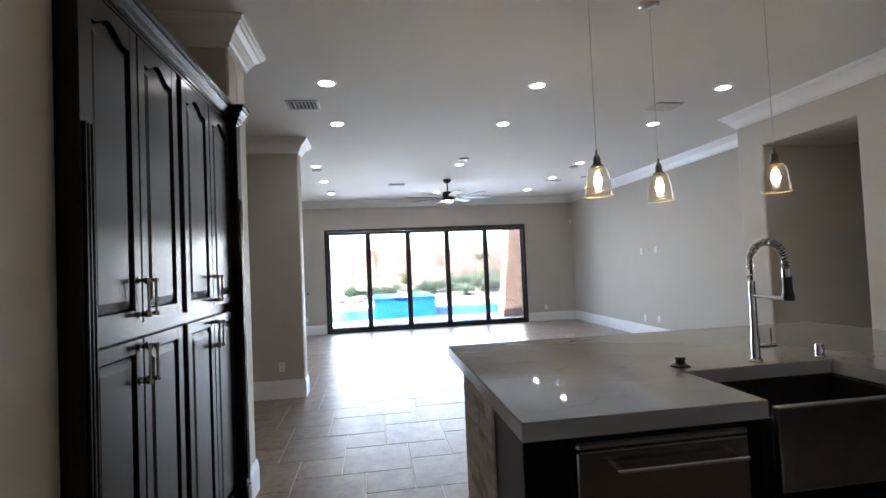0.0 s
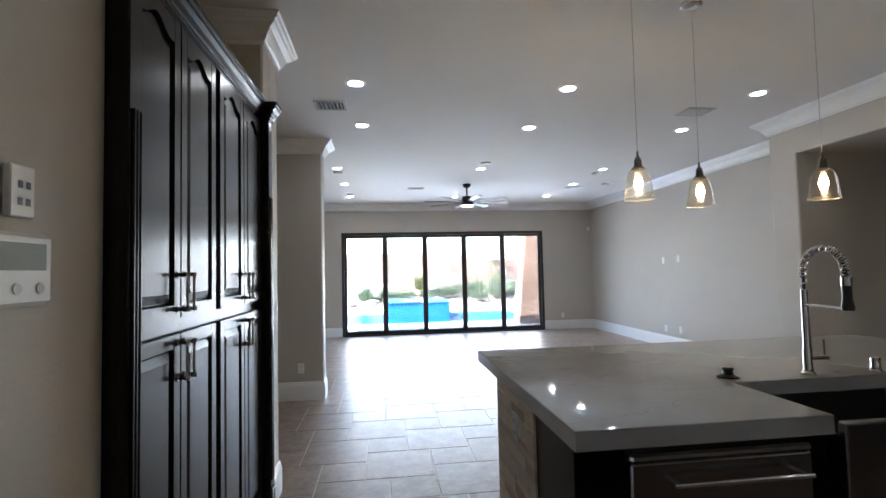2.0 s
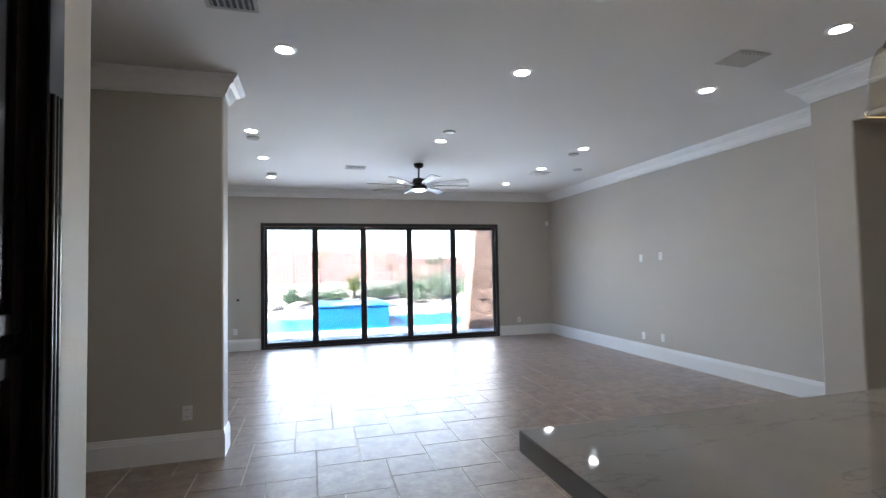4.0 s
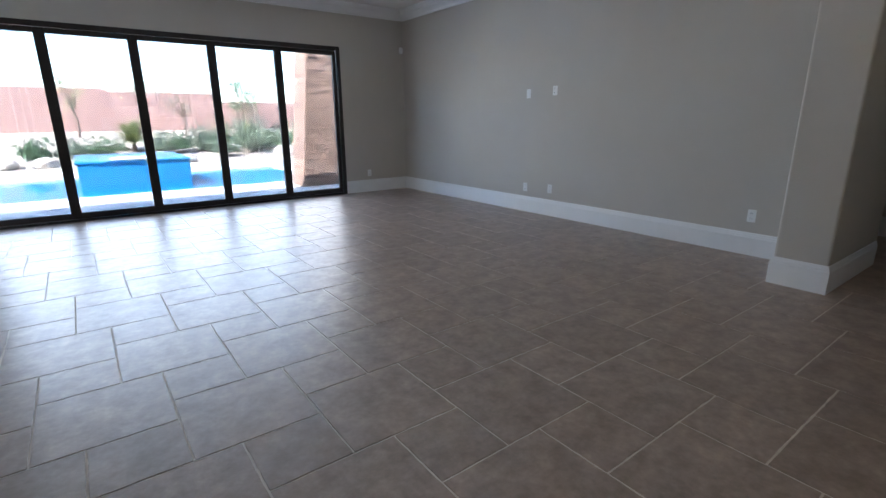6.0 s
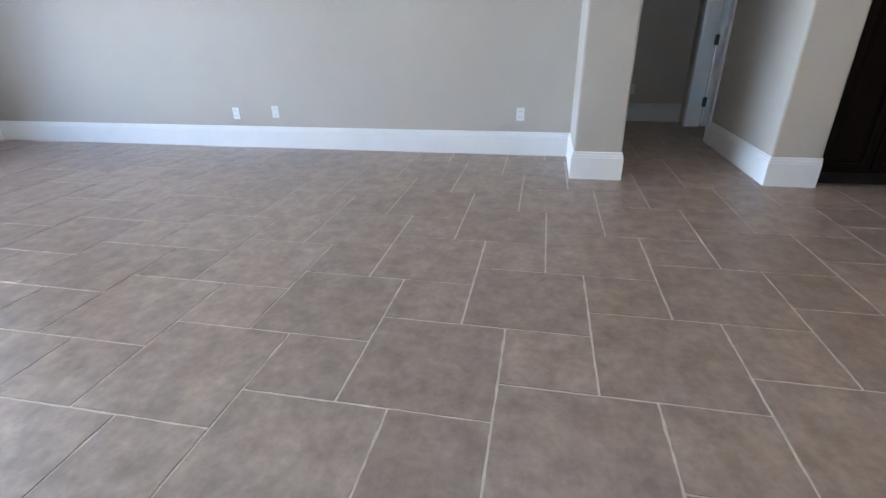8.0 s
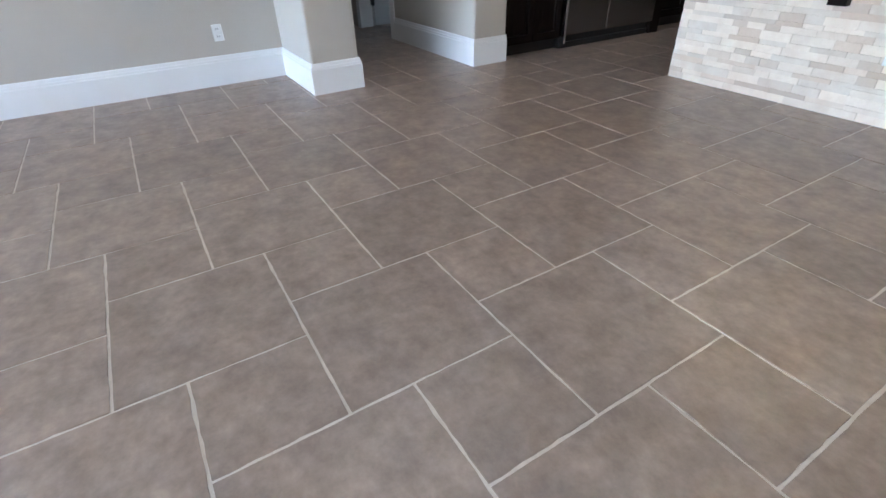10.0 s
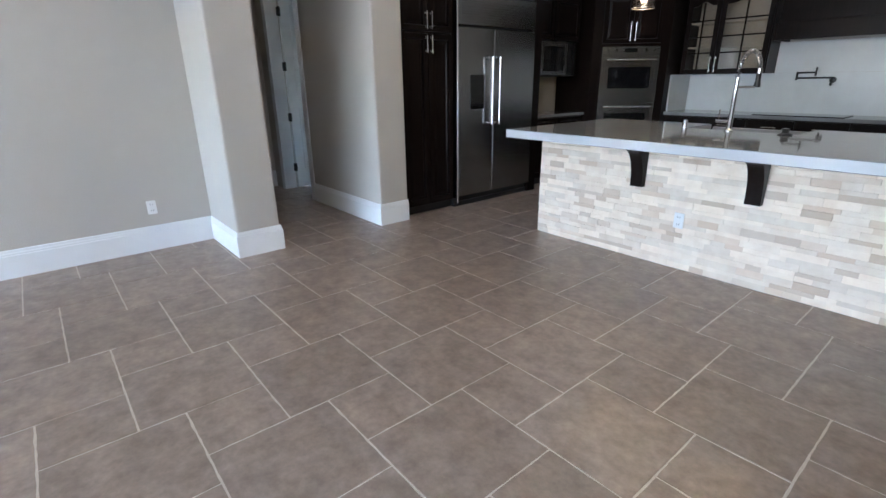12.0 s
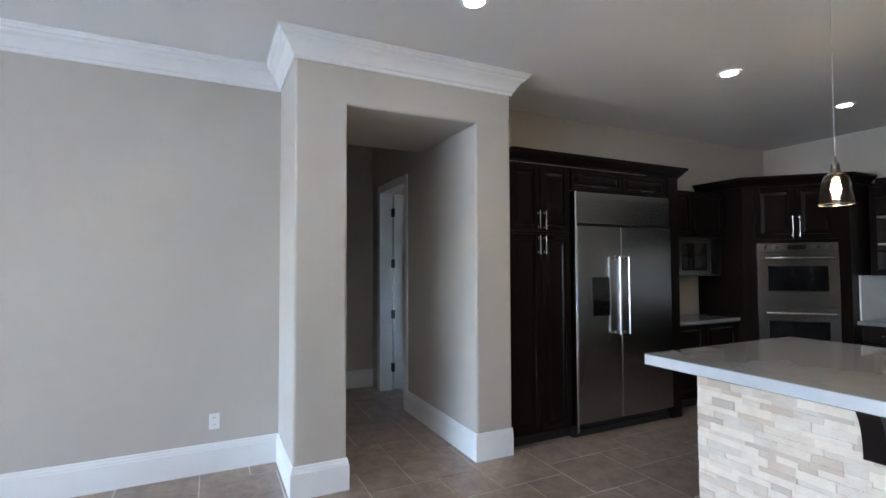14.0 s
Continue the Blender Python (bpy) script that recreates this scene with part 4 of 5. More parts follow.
for x, y in ((3.42, 9.50), (5.29, 9.50), (7.15, 9.50), (3.42, 10.67), (5.29, 10.67), (7.15, 10.67), (2.94, 12.85), (5.17, 12.85), (7.20, 12.85),
             (2.94, 14.18), (7.24, 14.18), (2.94, 15.60), (5.18, 15.68), (7.20, 15.60), (7.17, 7.10), (7.18, 5.31)):
    can_light(x, y)


def ceiling_vent(x0, y0, x1, y1):
    t = thing("ceiling_vent", "white louvred metal ceiling air vent", "vent", "ceiling vents")
    z = CEIL
    bm = bmesh.new()
    f = 0.025
    cuboid(bm, (x0, y0, z - 0.008), (x1, y0 + f, z - 0.0005), 0.002)
    cuboid(bm, (x0, y1 - f, z - 0.008), (x1, y1, z - 0.0005), 0.002)
    cuboid(bm, (x0, y0 + f, z - 0.008), (x0 + f, y1 - f, z - 0.0005), 0.002)
    cuboid(bm, (x1 - f, y0 + f, z - 0.008), (x1, y1 - f, z - 0.0005), 0.002)
    part("frame", bm, M_VENT, t)
    box("backing", (x0 + f, y0 + f, z - 0.003), (x1 - f, y1 - f, z - 0.0006), M_VENTDARK, t)
    n = 7
    for i in range(n):
        xx = x0 + f + (i + 0.5) * (x1 - x0 - 2 * f) / n
        bm = bmesh.new()
        plate(bm, [(xx - 0.012, z - 0.004), (xx + 0.004, z - 0.018), (xx + 0.006, z - 0.017), (xx - 0.010, z - 0.003)], 'y', y0 + f, y1 - f)
        part("slat", bm, M_VENT, t)


ceiling_vent(3.00, 9.94, 3.30, 10.19)
ceiling_vent(6.74, 9.92, 7.04, 10.17)
ceiling_vent(4.10, 14.50, 4.42, 14.74)
ceiling_vent(7.22, 14.40, 7.54, 14.64)


def ceiling_disc(x, y, r, h):
    t = thing("ceiling_speaker", "small round white ceiling disc fitting", "ceiling fitting", "ceiling discs")
    bm = bmesh.new()
    lathe(bm, [(r, -0.0005), (r, -h * 0.6), (r * 0.92, -h), (r * 0.5, -h * 1.05)], (x, y, CEIL), 24)
    part("cover", bm, M_VENT, t, smooth=True)


for x, y in ((2.93, 13.14), (5.17, 12.45), (7.23, 13.16), (7.87, 14.13), (2.97, 15.32)):
    ceiling_disc(x, y, 0.075, 0.02)

# ceiling fan
FX, FY = 5.18, 14.20
fan = thing("ceiling_fan", "dark bronze eight-blade ceiling fan with lit lamp", "ceiling fan")
bm = bmesh.new()
lathe(bm, [(0.075, CEIL - 0.001), (0.075, CEIL - 0.03), (0.055, CEIL - 0.06), (0.02, CEIL - 0.075)][::-1], (FX, FY, 0), 20)
part("canopy", bm, M_FAN, fan, smooth=True)
bm = bmesh.new()
tube(bm, [(FX, FY, CEIL - 0.07), (FX, FY, CEIL - 0.25)], 0.014, 10)
part("rod", bm, M_FAN, fan)
bm = bmesh.new()
lathe(bm, [(0.03, -0.22), (0.085, -0.235), (0.10, -0.27), (0.10, -0.31), (0.075, -0.335), (0.115, -0.35), (0.118, -0.39), (0.10, -0.40)][::-1], (FX, FY, CEIL), 24)
part("motor", bm, M_FAN, fan, smooth=True)
bm = bmesh.new()
lathe(bm, [(0.10, -0.402), (0.098, -0.415), (0.06, -0.425)][::-1], (FX, FY, CEIL), 24)
part("lamp_lens", bm, M_FANLAMP, fan, smooth=True)
for i in range(8):
    a = math.radians(5 + i * 45)
    R = Matrix.Translation((FX, FY, CEIL - 0.335)) @ Matrix.Rotation(a, 4, 'Z') @ Matrix.Rotation(math.radians(-12), 4, 'X')
    bm = bmesh.new()
    pts = [(0.22, -0.035), (0.40, -0.055), (0.78, -0.07), (0.80, -0.06), (0.80, 0.06), (0.78, 0.07), (0.40, 0.05), (0.22, 0.035)]
    plate(bm, pts, 'z', -0.004, 0.004)
    bmesh.ops.transform(bm, matrix=R, verts=bm.verts)
    b = part("blade", bm, M_BLADE, fan, "grey wooden fan blade")
    bm = bmesh.new()
    cuboid(bm, (0.09, -0.018, -0.010), (0.25, 0.018, -0.003), 0.003)
    bmesh.ops.transform(bm, matrix=R, verts=bm.verts)
    part("blade_iron", bm, M_FAN, b)


# pendants
def pendant(x, y, zb):
    t = thing("pendant_lamp", "bell-shaped amber glass pendant with glowing filament bulb", "pendant lamp", "island pendants")
    t.location = (x, y, zb)
    top = CEIL - zb
    bm = bmesh.new()
    lathe(bm, [(0.062, top - 0.001), (0.062, top - 0.02), (0.05, top - 0.028), (0.008, top - 0.03)][::-1], n=22)
    part("canopy", bm, M_CHROME, t, smooth=True)
    bm = bmesh.new()
    tube(bm, [(0, 0, 0.176), (0, 0, top - 0.025)], 0.0018, 6)
    part("cord", bm, M_VENT, t, "thin grey cord")
    bm = bmesh.new()
    lathe(bm, [(0.005, 0.180), (0.007, 0.150), (0.014, 0.146), (0.017, 0.138), (0.017, 0.130), (0.020, 0.128), (0.020, 0.104), (0.024, 0.101), (0.024, 0.094), (0.034, 0.088), (0.036, 0.080), (0.02, 0.078)][::-1], n=18)
    part("socket", bm, M_AGED, t, "aged nickel socket cap", smooth=True)
    bm = bmesh.new()
    out = [(0.034, 0.082), (0.048, 0.073), (0.058, 0.053), (0.065, 0.020), (0.070, -0.02), (0.075, -0.060), (0.078, -0.083)]
    lathe(bm, out + [(r - 0.002, z) for r, z in reversed(out)], n=32, cap=False)
    sh = part("shade", bm, M_AMBER, t, "clear amber glass bell shade", smooth=True)
    sh.visible_shadow = False
    bm = bmesh.new()
    lathe(bm, [(0.0782 + 0.0019 * math.cos(k * math.pi / 4), -0.0835 + 0.0017 * math.sin(k * math.pi / 4)) for k in range(9)], n=28, cap=False)
    part("rim", bm, M_RIM, sh, "thick pale glass rim", smooth=True)
    bm = bmesh.new()
    lathe(bm, [(0.013, 0.075), (0.014, 0.055), (0.026, 0.025), (0.030, 0.0), (0.026, -0.022), (0.012, -0.036), (0.003, -0.04)][::-1], n=18)
    bu = part("bulb", bm, M_BULB, t, smooth=True)
    bu.visible_shadow = False
    bm = bmesh.new()
    for k in range(6):
        a = k * math.pi / 3
        tube(bm, [(0.010 * math.cos(a), 0.010 * math.sin(a), 0.040), (0.020 * math.cos(a + 0.3), 0.020 * math.sin(a + 0.3), 0.0), (0.009 * math.cos(a + 0.5), 0.009 * math.sin(a + 0.5), -0.032)], 0.0045, 6)
    part("filament", bm, M_FILAMENT, bu)
    lamp = new("lamp", bpy.data.lights.new("lamp", 'POINT'))
    lamp.data.energy, lamp.data.color, lamp.data.shadow_soft_size = BULB_POWER, (1.0, 0.72, 0.42), 0.02
    lamp.parent = t
    lamp.location = (0, 0, -0.045)


pendant(5.02, 7.91, 1.93)
pendant(5.53, 8.12, 1.92)
pendant(6.11, 7.875, 1.925)


# ---- wall plates ----
def outlet(m, label="white duplex wall outlet", w=0.072, h=0.115, slots=True):
    """A cover plate whose face looks along local -y; m puts its middle on the wall."""
    t = tagged(new("wall_outlet"), label, "outlet", "wall outlets")
    t.matrix_world = m
    bm = bmesh.new()
    cuboid(bm, (-w / 2, -0.007, -h / 2), (w / 2, 0.0, h / 2), 0.003)
    part("cover_plate", bm, M_PLASTIC, t)
    for dz in (-0.026, 0.026):
        bm = bmesh.new()
        cuboid(bm, (-0.017, -0.009, dz - 0.014), (0.017, -0.006, dz + 0.014), 0.003)
        s = part("socket_face", bm, M_PLASTIC, t)
        if slots:
            bm = bmesh.new()
            cuboid(bm, (-0.009, -0.0098, dz - 0.005), (-0.006, -0.0085, dz + 0.007))
            cuboid(bm, (0.006, -0.0098, dz - 0.005), (0.009, -0.0085, dz + 0.007))
            part("slot", bm, M_SOCKET, s)
    return t


def on_north(x, z): return pose(x, NORTH - 0.0005, z)
def on_east(y, z): return pose(EAST - 0.0005, y, z, 0, 0, -90)


outlet(on_east(10.84, 0.372))
outlet(on_east(13.28, 0.36))
outlet(on_east(13.72, 0.34))
outlet(on_east(13.72, 1.58), "white low-voltage wall plate high on the wall", slots=False)
outlet(on_east(13.27, 1.60), "white duplex outlet high on the wall")
outlet(on_north(7.95, 0.335))
outlet(on_north(2.19, 0.36))
outlet(pose(2.64, 11.3295, 0.37), "white duplex outlet on the wall end")
outlet(pose(5.565, ISL[3] + 0.022, 0.375, 0, 0, 180), "white duplex outlet set in the stone cladding")
outlet(pose(ISL[0] - 0.022, 7.53, 0.80, 0, 0, -90), "white duplex outlet on the island end")
outlet(pose(10.6595, 9.6, 0.38, 0, 0, -90), "white duplex outlet in the hallway")
sw = tagged(new("switch_plate"), "small dark alarm button on the wall beside the glass door", "switch")
sw.matrix_world = on_north(2.24, 0.955)
bm = bmesh.new()
lathe(bm, [(0.025, 0.0), (0.025, 0.012), (0.018, 0.018)], n=14)
bmesh.ops.rotate(bm, matrix=Matrix.Rotation(math.pi / 2, 3, 'X'), verts=bm.verts)
part("button", bm, M_BLACK, sw)
sensor = thing("motion_sensor_box", "small white sensor in the wall corner", "sensor")
sensor.name = "corner_sensor"
box("body", (8.64, NORTH - 0.05, 2.39), (8.70, NORTH - 0.001, 2.49), M_PLASTIC, sensor, bevel=0.01)

thermo = thing("thermostat", "white wall thermostat with grey display", "thermostat")
box("body", (2.8505, 6.495, 1.425), (2.876, 6.682, 1.585), M_PLASTIC, thermo, bevel=0.010)
box("display", (2.876, 6.520, 1.503), (2.8775, 6.656, 1.562), M_LCD, thermo)
for yy in (6.570, 6.638):
    bm = bmesh.new()
    tube(bm, [(2.874, yy, 1.464), (2.8785, yy, 1.464)], 0.012, 14)
    part("button", bm, M_VENT, thermo)
jack = thing("jack_plate", "white wall plate with four black sockets", "wall plate")
box("plate", (2.8505, 6.560, 1.617), (2.868, 6.632, 1.730), M_PLASTIC, jack, bevel=0.003)
for yy in (6.588, 6.611):
    for zz in (1.651, 1.688):
        box("jack", (2.868, yy - 0.007, zz - 0.008), (2.8686, yy + 0.007, zz + 0.008), M_SOCKET, jack)

# ---- hall door ----
frame2 = thing("door_frame", "white painted hall door casing", "door frame", kind="structure")
for x0, x1 in ((9.450, 9.540), (10.335, 10.425)):
    bm = bmesh.new()
    cuboid(bm, (x0, OPEN_S, 0), (x1, OPEN_S + 0.018, 2.50), 0.004)
    part("casing", bm, M_TRIM, frame2)
bm = bmesh.new()
cuboid(bm, (9.540, OPEN_S, 2.41), (10.335, OPEN_S + 0.018, 2.50), 0.004)
part("head_casing", bm, M_TRIM, frame2)
bm = bmesh.new()
cuboid(bm, (10.350, 8.85, 0), (10.390, OPEN_S, 2.44))
cuboid(bm, (9.455, 8.85, 0), (9.525, OPEN_S - 0.001, 2.44))
cuboid(bm, (9.525, 8.85, 2.42), (10.350, OPEN_S, 2.455))
part("jamb", bm, M_TRIM, frame2)
hd = thing("door_2", "white painted interior door standing open into a far room", "door", kind="structure")
bm = bmesh.new()
cuboid(bm, (10.320, 8.03, 0.012), (10.360, 8.838, 2.41), 0.003)
leaf = part("leaf", bm, M_TRIM, hd)
for z0, z1 in ((0.25, 1.05), (1.2, 2.25)):
    bm = bmesh.new()
    cuboid(bm, (10.312, 8.14, z0), (10.322, 8.72, z1), 0.004)
    part("panel", bm, M_TRIM, leaf)
for z in (0.28, 0.93, 1.55, 2.18):
    bm = bmesh.new()
    cuboid(bm, (10.315, 8.825, z - 0.05), (10.352, 8.865, z + 0.05), 0.004)
    tube(bm, [(10.316, 8.845, z - 0.055), (10.316, 8.845, z + 0.055)], 0.012, 8)
    part("hinge", bm, M_BLACK, hd, "black steel butt hinge")

# ---- outside ----
tagged(box("ground", (-400, 17.02, -0.62), (400, 800, -0.60), M_GROUND), "pale desert ground reaching to the horizon", "ground", kind="structure")
structure("patio", [((-6, 17.02, -0.5), (16, 19.55, -0.03))], M_PATIO, "pale concrete patio beside the pool", "patio")
structure("pool_deck", [((-14, 19.55, -0.5), (-7.0, 26.0, -0.03)), ((8.3, 19.55, -0.5), (24, 26.0, -0.03)), ((-7.0, 23.4, -0.5), (8.3, 26.0, -0.03))], M_PATIO, "pale concrete deck round the pool", "deck")
water = box("pool_water", (-7.0, 19.55, -0.4), (8.3, 23.4, -0.07), M_WATER)
tagged(water, "bright blue swimming pool water", "pool", kind="structure")
spa = thing("raised_spa", "raised spa clad in blue tile beside the pool", "spa")
box("wall", (3.73, 20.36, -0.12), (5.64, 22.7, 0.48), M_POOLTILE, spa, bevel=0.02)
box("coping", (3.70, 20.33, 0.48), (5.67, 22.73, 0.53), M_POOLTILE, spa, bevel=0.015)
box("spillway", (4.27, 20.30, 0.532), (4.92, 20.9, 0.57), M_PATIO, spa, bevel=0.01)
bm = bmesh.new()
plate(bm, [(26.0, -0.5), (26.0, -0.02), (28.0, 0.12), (34.0, 0.85), (60.0, 0.9), (60.0, -0.5)], 'x', -30, 40)
tagged(part("planting_bed", bm, M_GROUND), "pale gravel slope planted behind the pool", "ground", kind="structure")
bw = thing("garden_wall", "pinkish concrete block garden wall", "garden wall", kind="structure")
box("wall_run", (-30, 34.0, 0.6), (5.14, 34.25, 2.56), M_BLOCK, bw)
box("wall_run", (5.14, 34.02, 0.6), (9.2, 34.25, 2.45), M_BLOCK, bw)
box("wall_run", (9.2, 34.04, 0.6), (40, 34.25, 2.1), M_BLOCK, bw)
pillar = thing("patio_pillar", "tapered patio pillar clad in brown ledge stone", "pillar")
bm = bmesh.new()
lo, hi = (7.34, 18.42, 8.1, 19.1), (7.66, 18.42, 8.1, 18.9)
v = [bm.verts.new((x, y, z)) for (x0, y0, x1, y1), z in ((lo, -0.03), (hi, 3.05)) for x, y in ((x0, y0), (x1, y0), (x1, y1), (x0, y1))]
for q in ((0, 1, 2, 3), (4, 5, 6, 7), (0, 1, 5, 4), (1, 2, 6, 5), (2, 3, 7, 6), (3, 0, 4, 7)):
    bm.faces.new([v[k] for k in q])
part("core", bm, M_MORTAR, pillar)


# ---- planting ----
def leaves(bm, centre, radii, n, size, rng, upright=0.3):
    """Scatter small bent leaves through an uneven clump."""
    for k in range(n):
        d = Vector((rng.gauss(0, 1), rng.gauss(0, 1), rng.gauss(0, 1))).normalized() * rng.uniform(0.35, 1.0) ** 0.6
        p = Vector(centre) + Vector((d.x * radii[0], d.y * radii[1], abs(d.z) * radii[2] if centre[2] < 0.9 else d.z * radii[2]))
        t = Vector((rng.gauss(0, 1), rng.gauss(0, 1), rng.gauss(upright, 0.8))).normalized()
        w = t.cross(Vector((rng.gauss(0, 1), rng.gauss(0, 1), 0.2))).normalized()
        s = size * rng.uniform(0.6, 1.4)
        a, b, c, e = (bm.verts.new(p + q) for q in (-t * s, w * s * 0.4, t * s, -w * s * 0.4))
        bm.faces.new((a, b, c, e))


def shrub(x, y, z, w, h, mat, seed, label):
    rng = random.Random(seed)
    t = thing("shrub", label, "shrub", "garden shrubs")
    bm = bmesh.new()
    for k in range(5):
        a = k * 1.26
        tube(bm, [(x, y, z - 0.05), (x + math.cos(a) * w * 0.2, y + math.sin(a) * w * 0.2, z + h * 0.5)], [0.02, 0.008], 5)
    part("stems", bm, M_BARK, t)
    bm = bmesh.new()
    for k in range(7):
        c = (x + rng.uniform(-0.32, 0.32) * w, y + rng.uniform(-0.3, 0.3) * w, z + h * rng.uniform(0.1, 0.45))
        leaves(bm, c, (w * 0.28, w * 0.28, h * 0.5), 110, 0.06, rng)
    for k in range(60):
        a, e = rng.uniform(0, 6.28), rng.uniform(0.5, 1.5)
        d = Vector((math.cos(a) * math.cos(e), math.sin(a) * math.cos(e), math.sin(e)))
        p = Vector((x + rng.uniform(-0.3, 0.3) * w, y + rng.uniform(-0.3, 0.3) * w, z + h * 0.3))
        tip = p + Vector((d.x * w * 0.45, d.y * w * 0.45, d.z * h * rng.uniform(0.6, 1.0)))
        sd = Vector((-math.sin(a), math.cos(a), 0)) * 0.02
        bm.faces.new([bm.verts.new(q) for q in (p - sd, p + sd, tip)])
        leaves(bm, tip, (0.07, 0.07, 0.07), 4, 0.045, rng)
    part("crown", bm, mat, t)


GREEN, GREY = "dense green desert shrub on pale gravel", "loose grey-green desert shrub on pale gravel"
shrub(2.9, 27.5, 0.08, 1.15, 0.60, M_LEAF, 1, GREEN)
shrub(1.6, 27.0, 0.04, 0.8, 0.45, M_LEAF2, 2, GREY)
shrub(4.5, 28.3, 0.12, 1.15, 0.50, M_LEAF, 3, GREEN)
shrub(6.5, 28.4, 0.13, 1.1, 0.62, M_LEAF, 4, GREEN)
shrub(7.4, 28.6, 0.15, 1.0, 0.80, M_LEAF2, 5, GREY)
shrub(8.9, 27.8, 0.08, 1.5, 1.05, M_LEAF2, 6, GREY)
shrub(7.9, 27.2, 0.06, 0.9, 0.45, M_LEAF2, 7, GREY)
shrub(10.4, 28.2, 0.12, 1.4, 0.9, M_LEAF, 8, GREEN)
shrub(3.7, 28.0, 0.10, 0.9, 0.5, M_LEAF2, 11, GREY)
shrub(6.0, 28.0, 0.12, 1.0, 0.6, M_LEAF2, 12, GREY)
shrub(8.3, 28.9, 0.18, 1.5, 0.95, M_LEAF, 13, GREEN)
shrub(9.6, 29.4, 0.25, 1.6, 1.1, M_LEAF2, 14, GREY)
shrub(1.0, 28.2, 0.12, 1.2, 0.55, M_LEAF2, 15, GREY)
shrub(11.6, 28.6, 0.15, 1.6, 1.0, M_LEAF2, 16, GREY)
shrub(0.2, 28.0, 0.1, 1.2, 0.6, M_LEAF, 9, GREEN)

def yucca(x, y, z, h, seed):
    rng = random.Random(seed)
    t = thing("yucca_plant", "spiky yellow-green yucca on the gravel slope", "yucca", "garden yuccas")
    bm = bmesh.new()
    for k in range(170):
        a, e = rng.uniform(0, 6.28), rng.uniform(0.1, 1.5)
        d = Vector((math.cos(a) * math.cos(e), math.sin(a) * math.cos(e), math.sin(e))) * h * rng.uniform(0.6, 0.85)
        w = Vector((-math.sin(a), math.cos(a), 0)) * 0.045
        p = Vector((x, y, z + h * 0.25))
        bm.faces.new([bm.verts.new(q) for q in (p - w, p + w, p + d * 0.55 + w * 0.8, p + d - Vector((0, 0, 0.12 * h)), p + d * 0.55 - w * 0.8)])
    part("leaves", bm, M_LEAF3, t)
    bm = bmesh.new()
    tube(bm, [(x, y, z - 0.05), (x, y, z + h * 0.3)], [0.09, 0.06], 8)
    part("stem", bm, M_BARK, t)


yucca(5.40, 29.0, 0.22, 1.25, 21)
yucca(9.18, 28.8, 0.20, 1.10, 22)


def small_tree(x, y, z, h, r, seed, mat, n):
    rng = random.Random(seed)
    t = thing("garden_tree", "thin young desert tree with sparse foliage", "tree", "garden trees")
    bm = bmesh.new()
    top = Vector((x + rng.uniform(-0.15, 0.15), y, z + h * 0.6))
    tube(bm, [(x, y, z - 0.1), (x + 0.05, y, z + h * 0.3), top], [0.06, 0.045, 0.03], 7)
    tips = []
    for k in range(11):
        a = k * 0.9 + rng.uniform(-0.3, 0.3)
        tip = top + Vector((math.cos(a) * r * rng.uniform(0.3, 0.9), math.sin(a) * r * rng.uniform(0.3, 0.9), h * rng.uniform(-0.1, 0.40)))
        base = Vector((x, y, z + h * rng.uniform(0.3, 0.6)))
        tube(bm, [base, (base + tip) / 2 + Vector((0, 0, 0.05)), tip], [0.025, 0.016, 0.006], 5)
        tips.append(tip)
    part("trunk", bm, M_BARK, t)
    bm = bmesh.new()
    for p in tips:
        leaves(bm, p, (r * 0.42, r * 0.42, r * 0.42), n, 0.045, rng)
    part("crown", bm, mat, t)


small_tree(7.6, 32.3, 0.62, 2.05, 0.60, 31, M_LEAF2, 22)
small_tree(3.94, 32.5, 0.65, 2.25, 0.60, 32, M_LEAF3, 30)
small_tree(10.25, 33.2, 0.74, 2.1, 0.70, 33, M_LEAF, 110)
small_tree(6.6, 35.6, 0.85, 2.0, 0.9, 34, M_LEAF3, 120)


def boulder(x, y, z, r, seed):
    bm = bmesh.new()
    bmesh.ops.create_icosphere(bm, subdivisions=3, radius=r)
    for v in bm.verts:
        v.co *= 1 + 0.25 * noise.noise(v.co * 2.2 / r + Vector((seed, 0, 0)))
        v.co.z *= 0.65
    bmesh.ops.translate(bm, vec=(x, y, z), verts=bm.verts)
    t = part("boulder", bm, M_ROCK, smooth=True)
    tagged(t, "rounded tan boulder lying on the gravel", "rock", "garden boulders")


for i, (x, y, z, r) in enumerate(((5.9, 26.6, 0.12, 0.35), (6.6, 26.4, 0.08, 0.25), (2.12, 26.6, 0.12, 0.33), (3.02, 26.6, 0.10, 0.30), (3.9, 26.8, 0.12, 0.28), (9.9, 26.9, 0.15, 0.4))):
    boulder(x, y, z, r, i * 3.7)

# ---- pieces: floor tiles ----
TA, TB, GAP = 0.513, 0.334, 0.0065
floor = tagged(new("floor"), "matt taupe-brown stone-look tiles in a two-size pinwheel pattern", "floor", kind="structure")


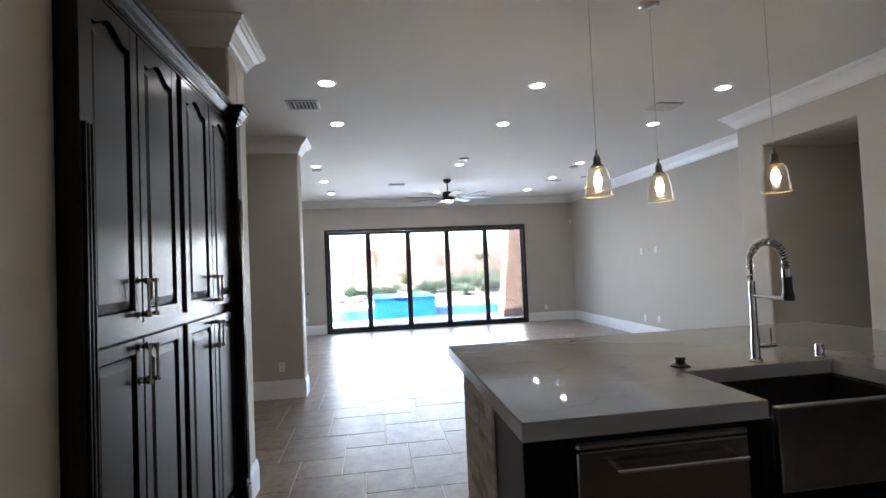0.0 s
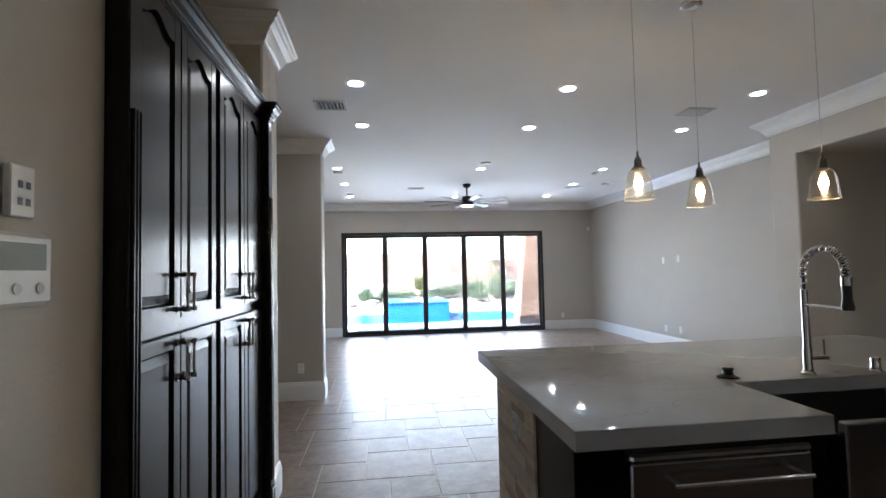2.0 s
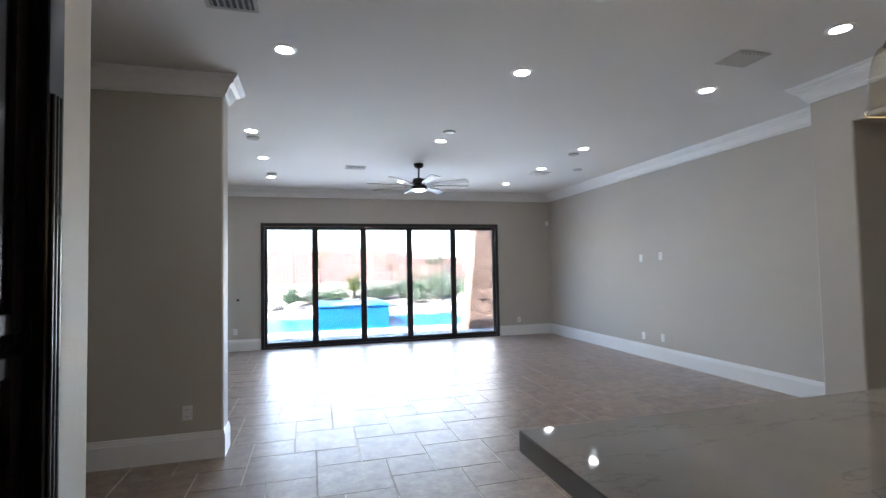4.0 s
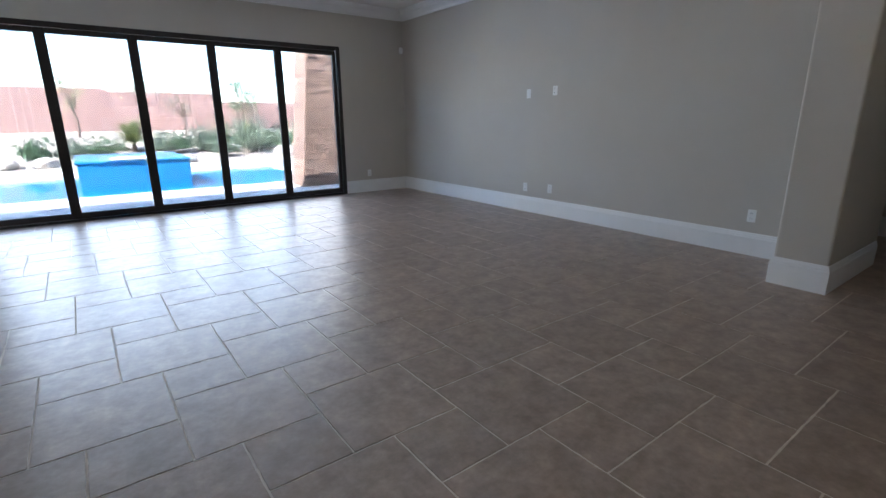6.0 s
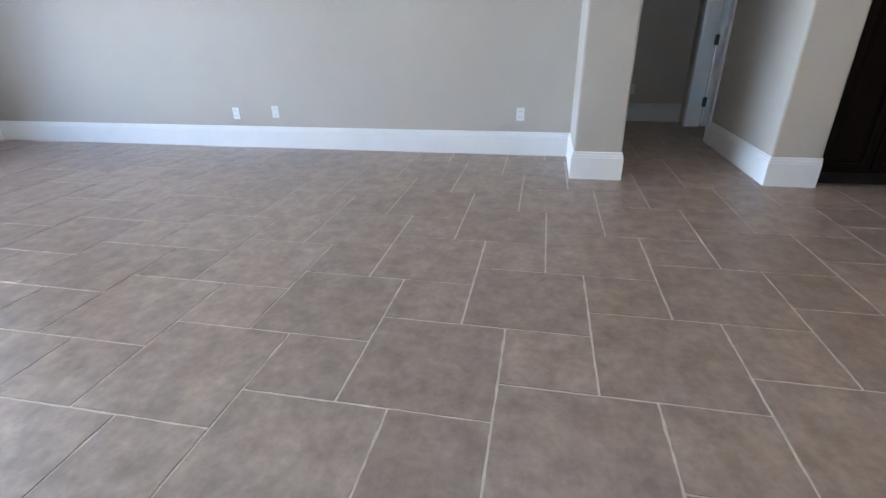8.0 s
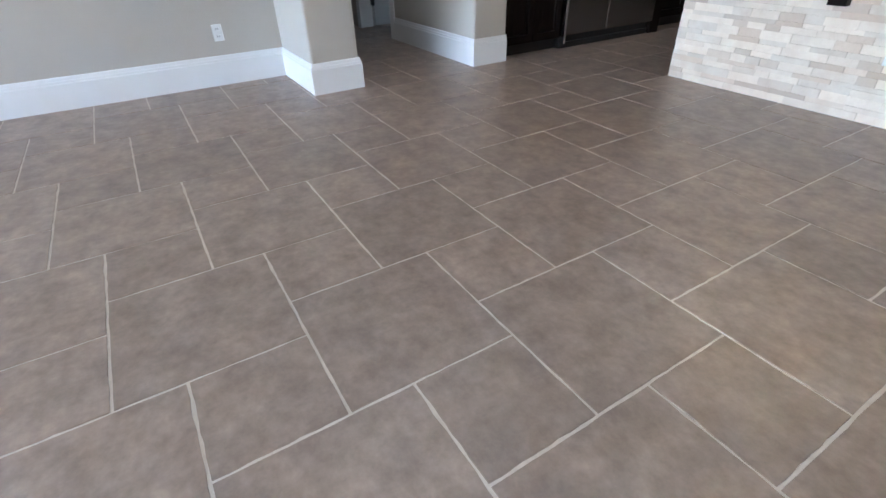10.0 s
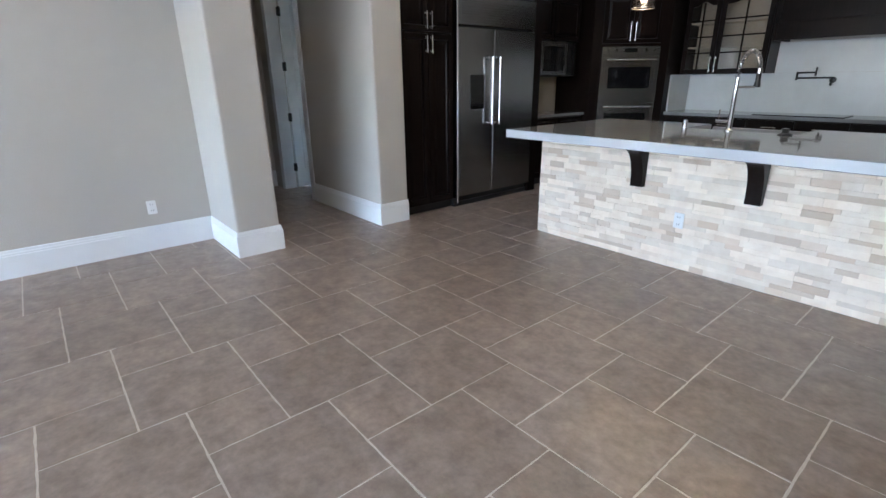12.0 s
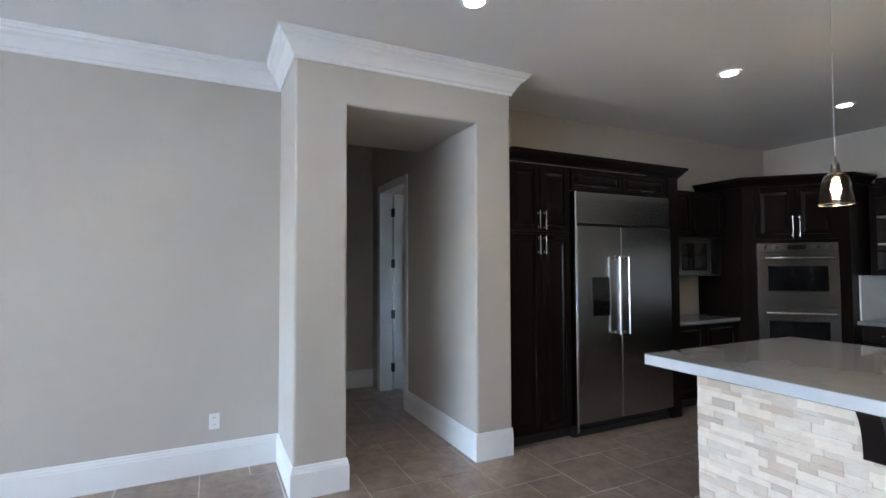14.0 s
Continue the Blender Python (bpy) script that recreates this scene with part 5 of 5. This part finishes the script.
def tile_mesh(name, s):
    """A square tile with softly uneven, eased edges, origin at its low corner."""
    bm = bmesh.new()
    rng = random.Random(int(s * 1000))
    lo, hi = GAP / 2, s - GAP / 2
    def ring(ins, z):
        pts = []
        n = 9
        cs = [(lo, lo), (hi, lo), (hi, hi), (lo, hi)]
        for (xa, ya), (xb, yb) in zip(cs, cs[1:] + cs[:1]):
            for k in range(n):
                u = k / n
                x, y = xa + (xb - xa) * u, ya + (yb - ya) * u
                w = ins + (rng.uniform(-0.0026, 0.0020) if k else 0)
                x += w if x < s * 0.2 else (-w if x > s * 0.8 else 0)
                y += w if y < s * 0.2 else (-w if y > s * 0.8 else 0)
                pts.append(bm.verts.new((x, y, z)))
        return pts
    a, b = ring(0.0, -0.008), ring(0.0016, 0.0)
    n = len(a)
    for i in range(n):
        bm.faces.new((a[i], a[(i + 1) % n], b[(i + 1) % n], b[i]))
    bm.faces.new(b)
    me = bpy.data.meshes.new(name)
    bm.to_mesh(me)
    bm.free()
    me.materials.append(M_TILE)
    return me


big, small = tile_mesh("large_tile", TA), tile_mesh("small_tile", TB)
P0 = (5.833, 10.730)
for i in range(-26, 27):
    for j in range(-26, 27):
        px, py = P0[0] + i * TB + j * TA, P0[1] + i * TA - j * TB
        for me, ox, oy, s in ((big, px - TA, py, TA), (small, px - TB, py - TB, TB)):
            cx, cy = ox + s / 2, oy + s / 2
            main = 2.55 < cx < 8.9 and SOUTH - 0.1 < cy < NORTH + 0.1 and not (cx < 2.6 and cy < 8.8)
            side = (1.2 < cx <= 2.55 and cy > 8.75 and cy < NORTH + 0.1) or (-1.0 < cx <= 1.2 and 8.75 < cy < 11.45) or (8.7 < cx < 10.8 and 8.7 < cy < 10.6)
            if main and cx > 8.7 and cy < 8.6:
                main = False
            if main or side:
                ob = new(me.name, me)
                ob.location = (ox, oy, 0)
                ob.parent = floor

# ---- pieces: ledger stones of the island ----
rng = random.Random(7)


def stone_mesh(k):
    bm = bmesh.new()
    vs = cuboid(bm, (-0.5, -0.5, 0), (0.5, 0.5, 1))
    r = random.Random(k)
    front = [v for v in bm.verts if v.co.z > 0.5]
    for v in front:
        v.co.z = r.uniform(0.86, 1.0)
        v.co.x *= 0.996
        v.co.y *= 0.992
    me = bpy.data.meshes.new("stone")
    bm.to_mesh(me)
    bm.free()
    me.materials.append(M_STONE)
    return me


STONES = [stone_mesh(k) for k in range(14)]
rows = [0.046, 0.030, 0.052, 0.038, 0.026, 0.048, 0.034]


def ledger(x0, x1, z0, z1, place):
    """Fill a rectangle with courses of split stone; place() gets centre, width, height, depth."""
    z, k = z0, 0
    while z < z1 - 0.012:
        h = min(rows[k % len(rows)], z1 - z)
        if z1 - z - h < 0.015:
            h = z1 - z
        x = x0
        while x < x1 - 0.005:
            w = rng.uniform(0.09, 0.27)
            if x1 - x - w < 0.06:
                w = x1 - x
            place(x + w / 2, z + h / 2, w - 0.0004, h - 0.0003, rng.uniform(0.020, 0.028))
            x += w
        z += h
        k += 1


def on_front(x, z, w, h, d):
    m = Matrix.Translation((x, ISL[3] - 0.03, z)) @ Matrix.Rotation(-math.pi / 2, 4, 'X') @ Matrix.Diagonal((w, h, d + 0.008, 1))
    ob = new("stone", rng.choice(STONES))
    ob.parent = island
    ob.matrix_basis = m


def on_end(side):
    def put(y, z, w, h, d):
        x = ISL[0] + 0.03 if side < 0 else ISL[2] - 0.03
        m = Matrix.Translation((x, y, z)) @ Matrix.Rotation(math.pi / 2 * side, 4, 'Z') @ Matrix.Rotation(math.pi / 2, 4, 'X') @ Matrix.Diagonal((w, h, d + 0.008, 1))
        me = rng.choice(STONES)
        vs = [end_bm.verts.new(m @ v.co) for v in me.vertices]
        for p in me.polygons:
            end_bm.faces.new([vs[i] for i in p.vertices])
    return put


ledger(ISL[0] + 0.002, ISL[2] - 0.002, 0.0, 0.907, on_front)
end_bm = bmesh.new()
ledger(7.36, ISL[3] - 0.03, 0.0, 0.907, on_end(-1))
ledger(7.56, ISL[3] - 0.03, 0.0, 0.907, on_end(1))
ends = part("end_cladding", end_bm, M_STONE_J, island)
ends["kind"] = "stuff"

# ---- pieces: patio pillar stones ----
PST = []
for k in range(6):
    me = STONES[k].copy()
    me.materials[0] = M_PILLAR
    PST.append(me)
z = -0.03
while z < 3.02:
    h = rng.uniform(0.05, 0.12)
    h = min(h, 3.05 - z)
    lean = 7.34 + 0.32 * (z + 0.03) / 3.08
    for face in range(2):
        full = 0.80 - (lean - 7.34) if face == 0 else 0.60
        a = 0.0
        while a < full - 0.02:
            w = min(rng.uniform(0.12, 0.34), full - a)
            if full - a - w < 0.07:
                w = full - a
            c = a + w / 2 - 0.02
            if face == 0:
                m = Matrix.Translation((lean + c, 18.42, z + h / 2)) @ Matrix.Rotation(math.pi / 2, 4, 'X')
            else:
                m = Matrix.Translation((lean, 18.42 + c, z + h / 2)) @ Matrix.Rotation(-math.pi / 2, 4, 'Z') @ Matrix.Rotation(math.pi / 2, 4, 'X')
            ob = new("ledge_stone", rng.choice(PST))
            ob.parent = pillar
            ob.matrix_basis = m @ Matrix.Diagonal((w - 0.004, h - 0.004, rng.uniform(0.030, 0.052), 1))
            a += w
    z += h
